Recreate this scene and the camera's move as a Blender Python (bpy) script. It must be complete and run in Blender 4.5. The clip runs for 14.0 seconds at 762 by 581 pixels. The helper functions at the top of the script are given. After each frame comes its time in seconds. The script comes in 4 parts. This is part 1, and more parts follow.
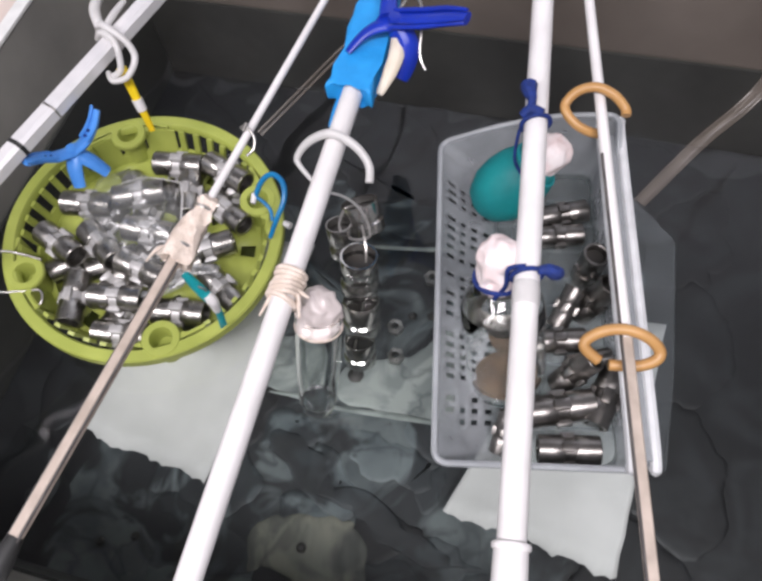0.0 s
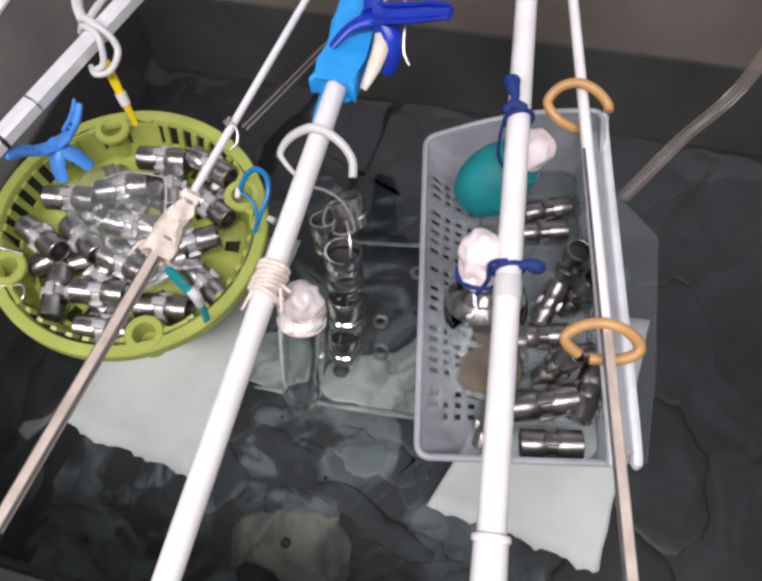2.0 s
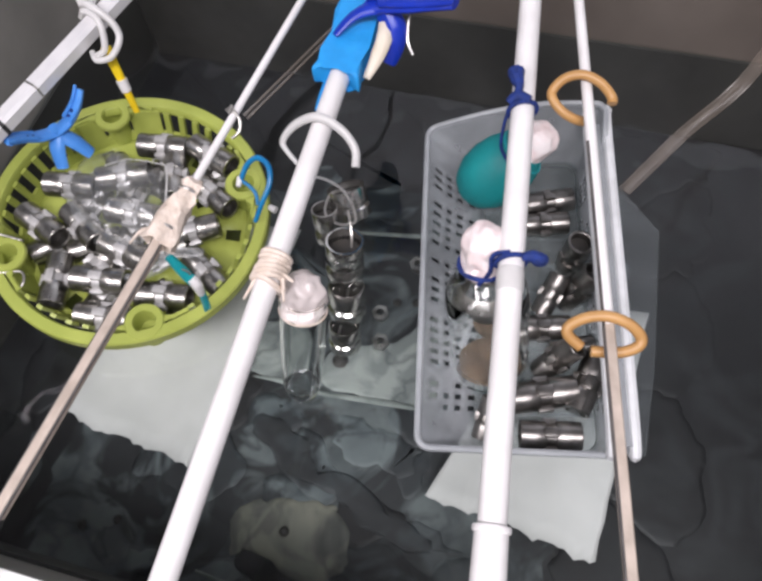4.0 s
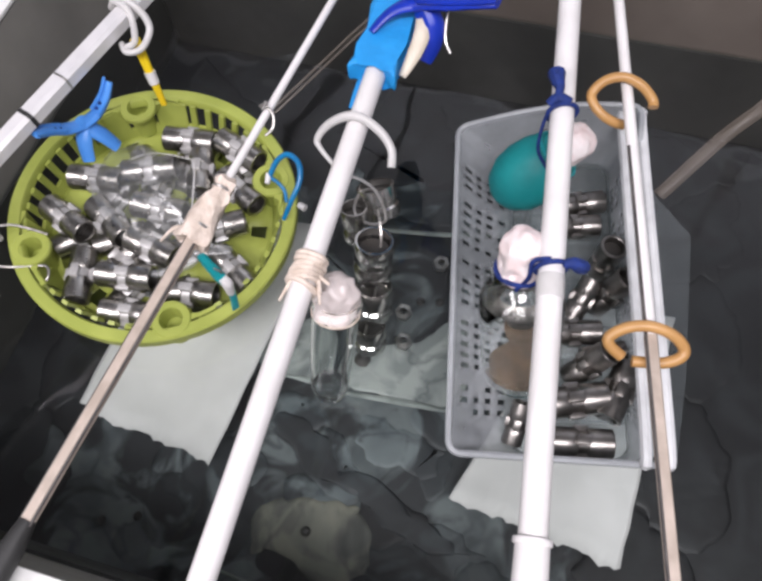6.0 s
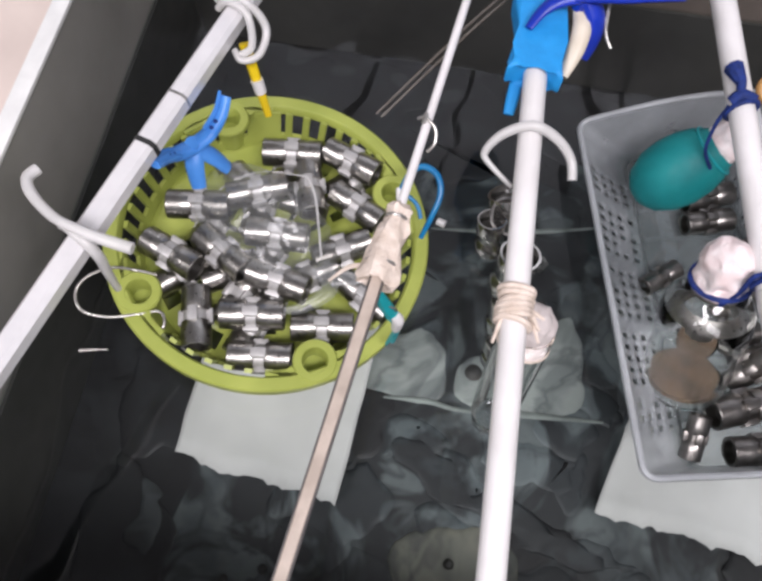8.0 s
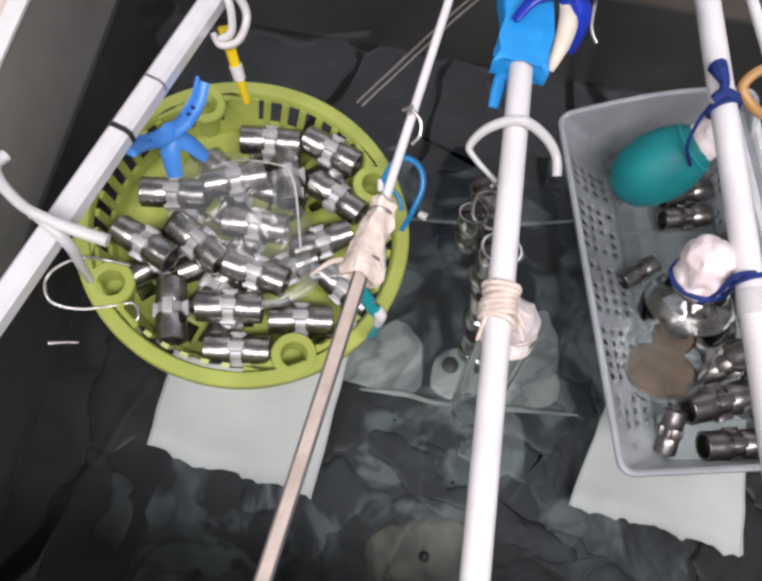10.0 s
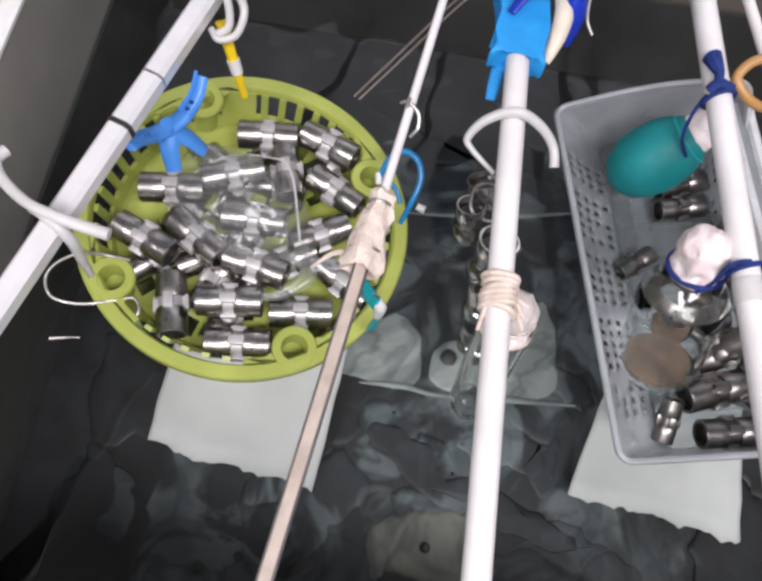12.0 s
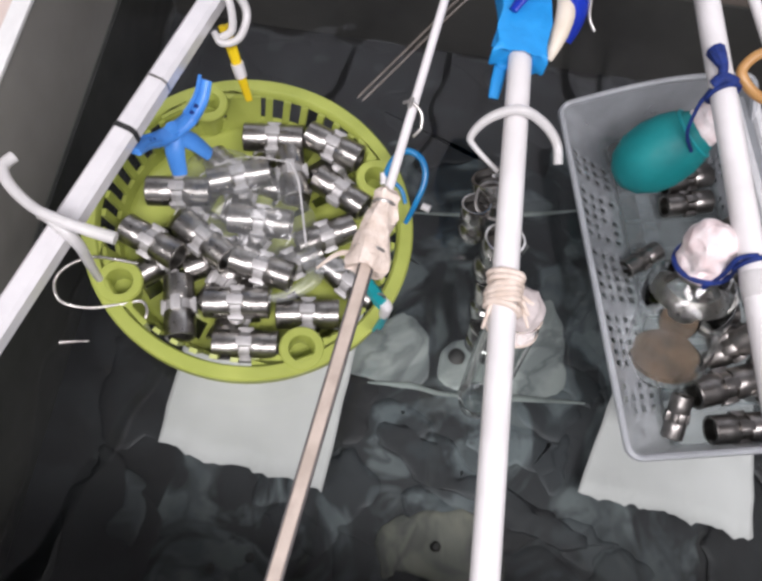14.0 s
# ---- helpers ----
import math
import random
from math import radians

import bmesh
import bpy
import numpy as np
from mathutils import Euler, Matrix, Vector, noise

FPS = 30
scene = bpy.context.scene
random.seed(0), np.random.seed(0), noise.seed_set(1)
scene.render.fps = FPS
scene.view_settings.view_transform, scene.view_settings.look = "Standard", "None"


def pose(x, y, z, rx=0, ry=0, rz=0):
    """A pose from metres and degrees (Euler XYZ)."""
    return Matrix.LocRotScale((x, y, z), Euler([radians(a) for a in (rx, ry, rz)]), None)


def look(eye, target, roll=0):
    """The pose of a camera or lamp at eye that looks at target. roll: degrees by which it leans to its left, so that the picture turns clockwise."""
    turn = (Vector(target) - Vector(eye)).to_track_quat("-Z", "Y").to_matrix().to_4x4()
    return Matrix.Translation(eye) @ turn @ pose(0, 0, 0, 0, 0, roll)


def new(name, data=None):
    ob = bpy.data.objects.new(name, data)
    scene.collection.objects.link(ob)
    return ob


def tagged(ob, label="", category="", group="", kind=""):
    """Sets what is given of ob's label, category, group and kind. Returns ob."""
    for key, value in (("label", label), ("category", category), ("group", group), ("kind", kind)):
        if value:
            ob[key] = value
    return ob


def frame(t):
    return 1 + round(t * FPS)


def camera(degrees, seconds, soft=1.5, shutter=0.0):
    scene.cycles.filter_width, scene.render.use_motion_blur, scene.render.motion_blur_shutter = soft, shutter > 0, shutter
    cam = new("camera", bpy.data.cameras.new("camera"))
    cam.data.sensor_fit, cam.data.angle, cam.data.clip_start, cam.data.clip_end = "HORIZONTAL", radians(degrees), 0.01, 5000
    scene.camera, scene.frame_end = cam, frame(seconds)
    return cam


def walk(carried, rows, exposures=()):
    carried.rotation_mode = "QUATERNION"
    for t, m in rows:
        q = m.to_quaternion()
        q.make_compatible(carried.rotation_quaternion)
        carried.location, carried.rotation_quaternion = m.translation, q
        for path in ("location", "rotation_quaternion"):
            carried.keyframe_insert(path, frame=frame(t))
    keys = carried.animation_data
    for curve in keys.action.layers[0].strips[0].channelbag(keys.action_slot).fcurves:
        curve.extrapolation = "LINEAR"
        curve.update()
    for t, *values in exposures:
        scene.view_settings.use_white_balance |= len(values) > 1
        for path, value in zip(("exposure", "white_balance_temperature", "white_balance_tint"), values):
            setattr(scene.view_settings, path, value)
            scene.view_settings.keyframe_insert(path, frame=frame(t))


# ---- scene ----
cam = camera(57.8, 14.0, soft=3.0)
PATH = [
    (0, (0.143, -0.267, 0.64), (-0.233, 0.587, -1.129), -10.0),
    (0.5, (0.142, -0.269, 0.641), (-0.226, 0.581, -1.131), -9.6),
    (1, (0.148, -0.272, 0.641), (-0.218, 0.578, -1.132), -9.6),
    (1.5, (0.149, -0.275, 0.64), (-0.21, 0.583, -1.131), -9.0),
    (2, (0.149, -0.268, 0.639), (-0.201, 0.588, -1.135), -8.6),
    (2.5, (0.149, -0.267, 0.638), (-0.192, 0.585, -1.139), -8.4),
    (3, (0.147, -0.269, 0.638), (-0.183, 0.579, -1.144), -7.5),
    (5.5, (0.139, -0.267, 0.641), (-0.194, 0.547, -1.155), -7.7),
    (6, (0.118, -0.264, 0.638), (-0.204, 0.544, -1.163), -6.5),
    (6.5, (0.059, -0.265, 0.636), (-0.241, 0.536, -1.172), -4.5),
    (7, (-0.008, -0.257, 0.627), (-0.263, 0.532, -1.193), -4.5),
    (7.5, (-0.045, -0.245, 0.617), (-0.211, 0.535, -1.217), -2.6),
    (8, (-0.064, -0.245, 0.616), (-0.138, 0.526, -1.228), 3.9),
    (10.5, (-0.077, -0.237, 0.61), (-0.039, 0.506, -1.247), 12.3),
    (11, (-0.079, -0.24, 0.609), (-0.032, 0.507, -1.245), 12.8),
    (11.5, (-0.077, -0.242, 0.611), (-0.035, 0.503, -1.244), 12.3),
    (12, (-0.078, -0.242, 0.613), (-0.031, 0.495, -1.246), 12.4),
    (12.5, (-0.079, -0.243, 0.613), (-0.034, 0.495, -1.245), 12.6),
    (13, (-0.077, -0.243, 0.615), (-0.039, 0.488, -1.246), 11.8),
    (13.5, (-0.075, -0.246, 0.615), (-0.05, 0.496, -1.242), 10.5),
    (14, (-0.075, -0.243, 0.614), (-0.058, 0.493, -1.245), 9.4),
]
walk(cam, [(t, look(eye, target, roll)) for t, eye, target, roll in PATH], exposures=[(0.0, 0.03), (5.5, 0.03), (6.5, -0.04), (7.0, -0.13), (7.5, -0.15), (8.0, -0.06), (10.5, 0.0), (14.0, 0.0)])

# ---- light: ceiling tubes over the tank, and an unseen lamp added to brighten the ceiling that shows in the water ----
world = bpy.data.worlds.new("room_air")
scene.world = world
world.use_nodes = True
world.node_tree.nodes["Background"].inputs[0].default_value = (0.75, 0.8, 0.85, 1)
world.node_tree.nodes["Background"].inputs[1].default_value = 0.3


def area(name, where, target, sx, sy, watts, colour):
    d = bpy.data.lights.new(name, "AREA")
    d.shape, d.size, d.size_y, d.energy, d.color = "RECTANGLE", sx, sy, watts, colour
    ob = new(name, d)
    ob.matrix_world = look(where, target)
    return ob


area("tube_light", (0.35, -0.85, 1.74), (0.0, 0.0, 0.1), 1.3, 0.3, 38.5, (1.0, 0.95, 1.0))
# added fill, aimed up so that the bright ceiling reflects in the water
area("added_ceiling_fill", (0.3, 1.50, 1.30), (0.3, 1.22, 1.8), 2.6, 0.2, 22, (0.97, 0.965, 1.05))
area("tube_light", (-0.95, -1.05, 1.74), (-0.05, 0.0, 0.1), 1.0, 0.3, 25, (1.0, 0.95, 1.0))


# ---- materials ----
def mat(name, a, b=None, rough=0.5, metal=0.0, scale=30.0, bump=0.0, fine=200.0, alpha=None, trans=0.0, sss=0.0, coat=0.0, spread=(0.35, 0.65)):
    m = bpy.data.materials.new(name)
    m.use_nodes = True
    nt = m.node_tree
    n, l = nt.nodes, nt.links
    p = n["Principled BSDF"]
    p.inputs["Roughness"].default_value = rough
    p.inputs["Metallic"].default_value = metal
    p.inputs["Transmission Weight"].default_value = trans
    p.inputs["Coat Weight"].default_value = coat
    p.inputs["Subsurface Weight"].default_value = sss
    p.inputs["Subsurface Radius"].default_value = (0.01, 0.01, 0.01)
    if alpha is not None:
        p.inputs["Alpha"].default_value = alpha
    co = n.new("ShaderNodeTexCoord")
    no = n.new("ShaderNodeTexNoise")
    no.inputs["Scale"].default_value, no.inputs["Detail"].default_value = scale, 5
    l.new(co.outputs["Object"], no.inputs["Vector"])
    ramp = n.new("ShaderNodeValToRGB")
    ramp.color_ramp.elements[0].position, ramp.color_ramp.elements[1].position = spread
    ramp.color_ramp.elements[0].color = (*a, 1)
    ramp.color_ramp.elements[1].color = (*(b or [c * 0.85 for c in a]), 1)
    l.new(no.outputs["Fac"], ramp.inputs["Fac"])
    l.new(ramp.outputs["Color"], p.inputs["Base Color"])
    f = n.new("ShaderNodeTexNoise")
    f.inputs["Scale"].default_value, f.inputs["Detail"].default_value = fine, 4
    l.new(co.outputs["Object"], f.inputs["Vector"])
    r = n.new("ShaderNodeMapRange")
    r.inputs["To Min"].default_value, r.inputs["To Max"].default_value = max(0.02, rough * 0.7), min(1, rough * 1.3)
    l.new(f.outputs["Fac"], r.inputs["Value"])
    l.new(r.outputs["Result"], p.inputs["Roughness"])
    if bump:
        bp = n.new("ShaderNodeBump")
        bp.inputs["Strength"].default_value, bp.inputs["Distance"].default_value = bump, 0.002
        l.new(f.outputs["Fac"], bp.inputs["Height"])
        l.new(bp.outputs["Normal"], p.inputs["Normal"])
    return m


def film_mat(name, tint, ior, rough, strength=1.0, body=0.0, milk=(0.8, 0.82, 0.82)):
    """Clear sheet: light passes straight through, gloss by Fresnel, a share of milky body."""
    m = bpy.data.materials.new(name)
    m.use_nodes = True
    nt = m.node_tree
    n, l = nt.nodes, nt.links
    out = n["Material Output"]
    tr, gl, fr, mx = n.new("ShaderNodeBsdfTransparent"), n.new("ShaderNodeBsdfGlossy"), n.new("ShaderNodeLayerWeight"), n.new("ShaderNodeMixShader")
    tr.inputs[0].default_value = (*tint, 1)
    gl.inputs["Color"].default_value = (1, 1, 1, 1)
    gl.inputs["Roughness"].default_value = rough
    fr.inputs["Blend"].default_value = 0.5
    f0 = ((ior - 1) / (ior + 1)) ** 2
    pw, mul = n.new("ShaderNodeMath"), n.new("ShaderNodeMath")
    pw.operation, mul.operation, mul.use_clamp = "POWER", "MULTIPLY_ADD", True
    pw.inputs[1].default_value = 4.0
    mul.inputs[1].default_value, mul.inputs[2].default_value = (1 - f0) * min(strength, 1.0), f0 * strength
    l.new(fr.outputs["Facing"], pw.inputs[0])
    l.new(pw.outputs[0], mul.inputs[0])
    l.new(mul.outputs[0], mx.inputs[0])
    src = tr
    if body:
        di, m2 = n.new("ShaderNodeBsdfDiffuse"), n.new("ShaderNodeMixShader")
        di.inputs[0].default_value = (*milk, 1)
        co, cloud, span = n.new("ShaderNodeTexCoord"), n.new("ShaderNodeTexNoise"), n.new("ShaderNodeMapRange")
        cloud.inputs["Scale"].default_value, cloud.inputs["Detail"].default_value = 38, 5
        span.inputs["From Min"].default_value, span.inputs["From Max"].default_value = 0.3, 0.7
        span.inputs["To Min"].default_value, span.inputs["To Max"].default_value = body * 0.82, min(1.0, body * 1.18)
        l.new(co.outputs["Object"], cloud.inputs["Vector"])
        l.new(cloud.outputs["Fac"], span.inputs["Value"])
        l.new(span.outputs["Result"], m2.inputs[0])
        l.new(tr.outputs[0], m2.inputs[1])
        l.new(di.outputs[0], m2.inputs[2])
        src = m2
    l.new(src.outputs[0], mx.inputs[1])
    l.new(gl.outputs[0], mx.inputs[2])
    l.new(mx.outputs[0], out.inputs["Surface"])
    return m


def stone_mat(name, a, b, c, scale=16.0):
    """Wet stone: two tones in clouds, with dark smears and thin dark veins across them."""
    m = mat(name, a, b, rough=0.55, scale=scale, bump=0.25, fine=110, spread=(0.38, 0.6))
    nt = m.node_tree
    n, l = nt.nodes, nt.links
    p = n["Principled BSDF"]
    ramp = p.inputs["Base Color"].links[0].from_node
    co = [x for x in n if x.type == "TEX_COORD"][0]
    big = n.new("ShaderNodeTexNoise")
    big.inputs["Scale"].default_value, big.inputs["Detail"].default_value, big.inputs["Distortion"].default_value = 11, 4, 2.2
    l.new(co.outputs["Object"], big.inputs["Vector"])
    r1 = n.new("ShaderNodeValToRGB")
    r1.color_ramp.elements[0].position, r1.color_ramp.elements[1].position = 0.45, 0.56
    l.new(big.outputs["Fac"], r1.inputs["Fac"])
    mx = n.new("ShaderNodeMixRGB")
    mx.inputs[1].default_value = (*c, 1)
    l.new(r1.outputs["Color"], mx.inputs[0])
    l.new(ramp.outputs["Color"], mx.inputs[2])
    vein = n.new("ShaderNodeTexNoise")
    vein.inputs["Scale"].default_value, vein.inputs["Detail"].default_value, vein.inputs["Distortion"].default_value = 10, 4, 0.7
    l.new(co.outputs["Object"], vein.inputs["Vector"])
    off = n.new("ShaderNodeMath")
    off.operation = "SUBTRACT"
    off.inputs[1].default_value = 0.5
    l.new(vein.outputs["Fac"], off.inputs[0])
    ab = n.new("ShaderNodeMath")
    ab.operation = "ABSOLUTE"
    l.new(off.outputs[0], ab.inputs[0])
    r2 = n.new("ShaderNodeValToRGB")
    r2.color_ramp.elements[0].position, r2.color_ramp.elements[1].position = 0.004, 0.03
    r2.color_ramp.elements[0].color = (0.6, 0.6, 0.62, 1)
    l.new(ab.outputs[0], r2.inputs["Fac"])
    mul = n.new("ShaderNodeMixRGB")
    mul.blend_type = "MULTIPLY"
    mul.inputs[0].default_value = 1.0
    l.new(mx.outputs[0], mul.inputs[1])
    l.new(r2.outputs["Color"], mul.inputs[2])
    l.new(mul.outputs[0], p.inputs["Base Color"])
    return m


M = dict(
    # floor and dark: black stone, darkened further for the shade near the walls
    floor=stone_mat("black_and_shaded_stone", (0.009, 0.010, 0.011), (0.015, 0.016, 0.018), (0.005, 0.005, 0.006)),
    slate=stone_mat("slate_stone", (0.075, 0.092, 0.098), (0.140, 0.163, 0.168), (0.016, 0.020, 0.023)),
    dark=stone_mat("black_and_shaded_slate", (0.008, 0.009, 0.010), (0.014, 0.015, 0.017), (0.005, 0.005, 0.006)),
    bed=stone_mat("mottled_slate_bed", (0.058, 0.070, 0.074), (0.120, 0.138, 0.140), (0.012, 0.014, 0.016), 22.0),
    dim=stone_mat("dark_slate", (0.050, 0.058, 0.062), (0.085, 0.098, 0.102), (0.020, 0.023, 0.025)),
    crack=stone_mat("dark_wet_seam", (0.022, 0.027, 0.031), (0.040, 0.048, 0.052), (0.010, 0.012, 0.014)),
    tan_stone=stone_mat("tan_stone", (0.215, 0.21, 0.165), (0.16, 0.162, 0.132), (0.085, 0.088, 0.076)),
    slab=stone_mat("pale_stone", (0.26, 0.285, 0.27), (0.31, 0.335, 0.315), (0.19, 0.21, 0.203), 9.0),
    seam=mat("pale_seam", (0.28, 0.31, 0.29), (0.14, 0.16, 0.15), rough=0.6, scale=40),
    tank=mat("grey_tank_wall", (0.25, 0.242, 0.222), (0.165, 0.16, 0.148), rough=0.35, scale=7, bump=0.15, fine=60),
    # dark tone of the walls under water, shade put into the colour
    lining=mat("underwater_shade", (0.045, 0.044, 0.041), (0.026, 0.026, 0.025), rough=0.6, scale=8, bump=0.1, fine=60),
    back=mat("brown_tank_wall", (0.13, 0.11, 0.095), (0.085, 0.07, 0.06), rough=0.45, scale=6, bump=0.15, fine=60),
    edge=mat("white_edge", (0.8, 0.8, 0.78), rough=0.35, scale=40),
    ledge=mat("beige_ledge", (0.68, 0.58, 0.52), (0.58, 0.49, 0.44), rough=0.45, scale=12, bump=0.1, fine=150),
    room=mat("pale_room", (0.40, 0.41, 0.42), (0.34, 0.35, 0.36), rough=0.8, scale=3),
    # unseen wall, lighter than the others as a reflector for the water
    white_wall=mat("white_reflector_wall", (0.80, 0.81, 0.83), (0.72, 0.73, 0.75), rough=0.8, scale=3),
    ceil=mat("grey_ceiling", (0.28, 0.28, 0.29), (0.24, 0.24, 0.25), rough=0.8, scale=3),
    lime=mat("lime_plastic", (0.375, 0.42, 0.095), (0.30, 0.345, 0.07), rough=0.38, scale=25, bump=0.05, fine=250),
    steel=mat("bright_steel", (0.44, 0.425, 0.40), (0.30, 0.287, 0.268), rough=0.30, metal=1.0, scale=90, bump=0.05, fine=400),
    dark_steel=mat("dark_steel", (0.30, 0.285, 0.27), (0.15, 0.14, 0.13), rough=0.33, metal=1.0, scale=70, bump=0.06, fine=300),
    chrome=mat("polished_steel", (0.66, 0.645, 0.62), (0.40, 0.39, 0.37), rough=0.15, metal=0.95, scale=90, fine=400),
    nickel=mat("pale_collar", (0.54, 0.53, 0.52), (0.40, 0.39, 0.38), rough=0.45, metal=0.4, scale=120, fine=300),
    # near black for the pebbles, and for the shade painted inside the bores
    bore=mat("pebble_and_bore_shade", (0.02, 0.02, 0.02), (0.045, 0.04, 0.035), rough=0.6, scale=60),
    white=mat("white_plastic", (0.77, 0.75, 0.745), (0.68, 0.66, 0.65), rough=0.35, scale=30, bump=0.03, fine=220),
    offwhite=film_mat("milky_plastic", (0.93, 0.92, 0.91), 1.45, 0.3, 0.9, 0.66, (0.70, 0.69, 0.68)),
    alu=mat("satin_aluminium", (0.80, 0.785, 0.79), (0.70, 0.69, 0.70), rough=0.33, metal=0.25, scale=40, bump=0.03, fine=250),
    tan=mat("pale_wood_rod", (0.50, 0.42, 0.36), (0.36, 0.30, 0.25), rough=0.45, scale=60, bump=0.15, fine=180),
    groove=mat("dark_groove", (0.05, 0.045, 0.045), (0.1, 0.09, 0.085), rough=0.5, scale=60),
    black=mat("black_rubber", (0.012, 0.012, 0.012), (0.025, 0.025, 0.025), rough=0.6, scale=60, bump=0.1),
    blue=mat("mid_blue_plastic", (0.075, 0.27, 0.70), (0.05, 0.21, 0.60), rough=0.35, scale=60, bump=0.08),
    dark_blue=mat("royal_blue_plastic", (0.005, 0.030, 0.40), (0.004, 0.022, 0.30), rough=0.35, scale=60),
    sky=mat("sky_blue_foam", (0.015, 0.30, 0.72), (0.01, 0.25, 0.62), rough=0.6, scale=60, bump=0.35, fine=160),
    cream=mat("cream_plastic", (0.72, 0.65, 0.54), (0.62, 0.55, 0.44), rough=0.5, scale=50),
    navy=mat("navy_cord", (0.004, 0.016, 0.10), (0.006, 0.028, 0.19), rough=0.8, scale=200, bump=0.5, fine=500),
    yellow=mat("yellow_plastic", (0.80, 0.58, 0.01), (0.72, 0.5, 0.01), rough=0.4, scale=50),
    teal=mat("teal_rubber", (0.0, 0.22, 0.225), (0.0, 0.165, 0.175), rough=0.62, scale=30, bump=0.05),
    peg=mat("teal_plastic", (0.01, 0.33, 0.36), (0.01, 0.27, 0.30), rough=0.4, scale=60),
    sea=mat("sea_blue_plastic", (0.005, 0.19, 0.42), (0.005, 0.14, 0.34), rough=0.3, scale=60),
    orange=mat("amber_plastic", (0.50, 0.28, 0.105), (0.41, 0.22, 0.075), rough=0.4, scale=40, sss=0.1),
    cap=film_mat("pale_pink_film", (0.96, 0.93, 0.92), 1.45, 0.25, 0.9, 0.72, (0.80, 0.72, 0.70)),
    pink=mat("pink_rubber", (0.82, 0.76, 0.755), (0.74, 0.61, 0.60), rough=0.5, scale=90, bump=0.7, fine=130, sss=0.15),
    wrap=mat("cream_wrap", (0.74, 0.64, 0.56), (0.58, 0.48, 0.40), rough=0.75, scale=120, bump=0.6, fine=300),
    paper=mat("white_sheet", (0.66, 0.65, 0.635), (0.56, 0.555, 0.54), rough=0.8, scale=16, bump=0.2, fine=140),
    tub=film_mat("milky_basket_plastic", (0.95, 0.96, 0.97), 1.45, 0.3, 0.7, 0.44, (0.42, 0.44, 0.457)),
    rail=film_mat("white_rail", (0.95, 0.96, 0.97), 1.45, 0.3, 0.7, 0.84, (0.74, 0.75, 0.76)),
    lip=film_mat("clear_lip", (0.95, 0.96, 0.97), 1.45, 0.3, 0.6, 0.06, (0.42, 0.44, 0.46)),
    tubfloor=film_mat("milky_basket_floor", (0.9, 0.92, 0.93), 1.45, 0.3, 0.5, 0.20, (0.40, 0.42, 0.43)),
    tubrim=film_mat("milky_basket_rim", (0.95, 0.96, 0.97), 1.45, 0.3, 0.7, 0.56, (0.50, 0.52, 0.54)),
    amber=mat("tan_disc", (0.10, 0.068, 0.042), (0.05, 0.038, 0.028), rough=0.4, scale=50),
    glass=mat("clear_glass", (0.96, 0.975, 0.97), (0.93, 0.95, 0.945), rough=0.03, trans=1.0, scale=20),
    bag=film_mat("clear_bag", (0.95, 0.955, 0.955), 1.5, 0.22, 0.9, 0.07),
    hose=film_mat("clear_hose", (0.88, 0.85, 0.82), 1.45, 0.25, 0.5, 0.11, (0.42, 0.36, 0.31)),
    water=film_mat("water", (0.90, 0.93, 0.92), 1.33, 0.02, 1.8),
    wire=mat("wire", (0.6, 0.58, 0.55), (0.4, 0.38, 0.36), rough=0.3, metal=0.9, scale=200),
)


# ---- mesh helpers ----
def frame_of(d):
    d = Vector(d).normalized()
    u = d.orthogonal().normalized() if abs(d.z) > 0.9 else d.cross(Vector((0, 0, 1))).normalized()
    return d, u, u.cross(d).normalized()


def smooth_path(pts, n=6):
    pts = [Vector(p) for p in pts]
    if len(pts) < 3:
        return pts
    out = []
    for i in range(len(pts) - 1):
        a, b, c, d = pts[max(i - 1, 0)], pts[i], pts[i + 1], pts[min(i + 2, len(pts) - 1)]
        for k in range(n):
            t = k / n
            out.append(0.5 * (2 * b + (c - a) * t + (2 * a - 5 * b + 4 * c - d) * t * t + (3 * b - a - 3 * c + d) * t ** 3))
    return out + [pts[-1]]


def add_tube(bm, pts, r, seg=10, smooth=True, closed=False, flat=1.0):
    """A round bar along points; r: one radius or one for each given point; flat: its height to its width."""
    n0 = len(pts)
    path = smooth_path(list(pts) + ([pts[0]] if closed else [])) if smooth else [Vector(p) for p in pts]
    if closed and smooth:
        path = path[:-1]
    rings, u = [], None
    m = len(path)
    for i, p in enumerate(path):
        d = (path[(i + 1) % m] - path[i - 1]) if closed else (path[min(i + 1, m - 1)] - path[max(i - 1, 0)])
        d.normalize()
        if u is None:
            u = frame_of(d)[1]
        u = (u - d * u.dot(d)).normalized()
        v = d.cross(u)
        if isinstance(r, (int, float)):
            rr = r
        else:
            x = i / max(m - 1, 1) * (n0 - 1)
            k = min(int(x), n0 - 2)
            rr = r[k] + (r[k + 1] - r[k]) * (x - k)
        rings.append([bm.verts.new(p + rr * (math.cos(a) * u + flat * math.sin(a) * v)) for a in (2 * math.pi * s / seg for s in range(seg))])
    for i in range(m if closed else m - 1):
        a, b = rings[i], rings[(i + 1) % m]
        for s in range(seg):
            bm.faces.new((a[s], a[(s + 1) % seg], b[(s + 1) % seg], b[s])).smooth = True
    if not closed:
        bm.faces.new(rings[0][::-1])
        bm.faces.new(rings[-1])
    return bm


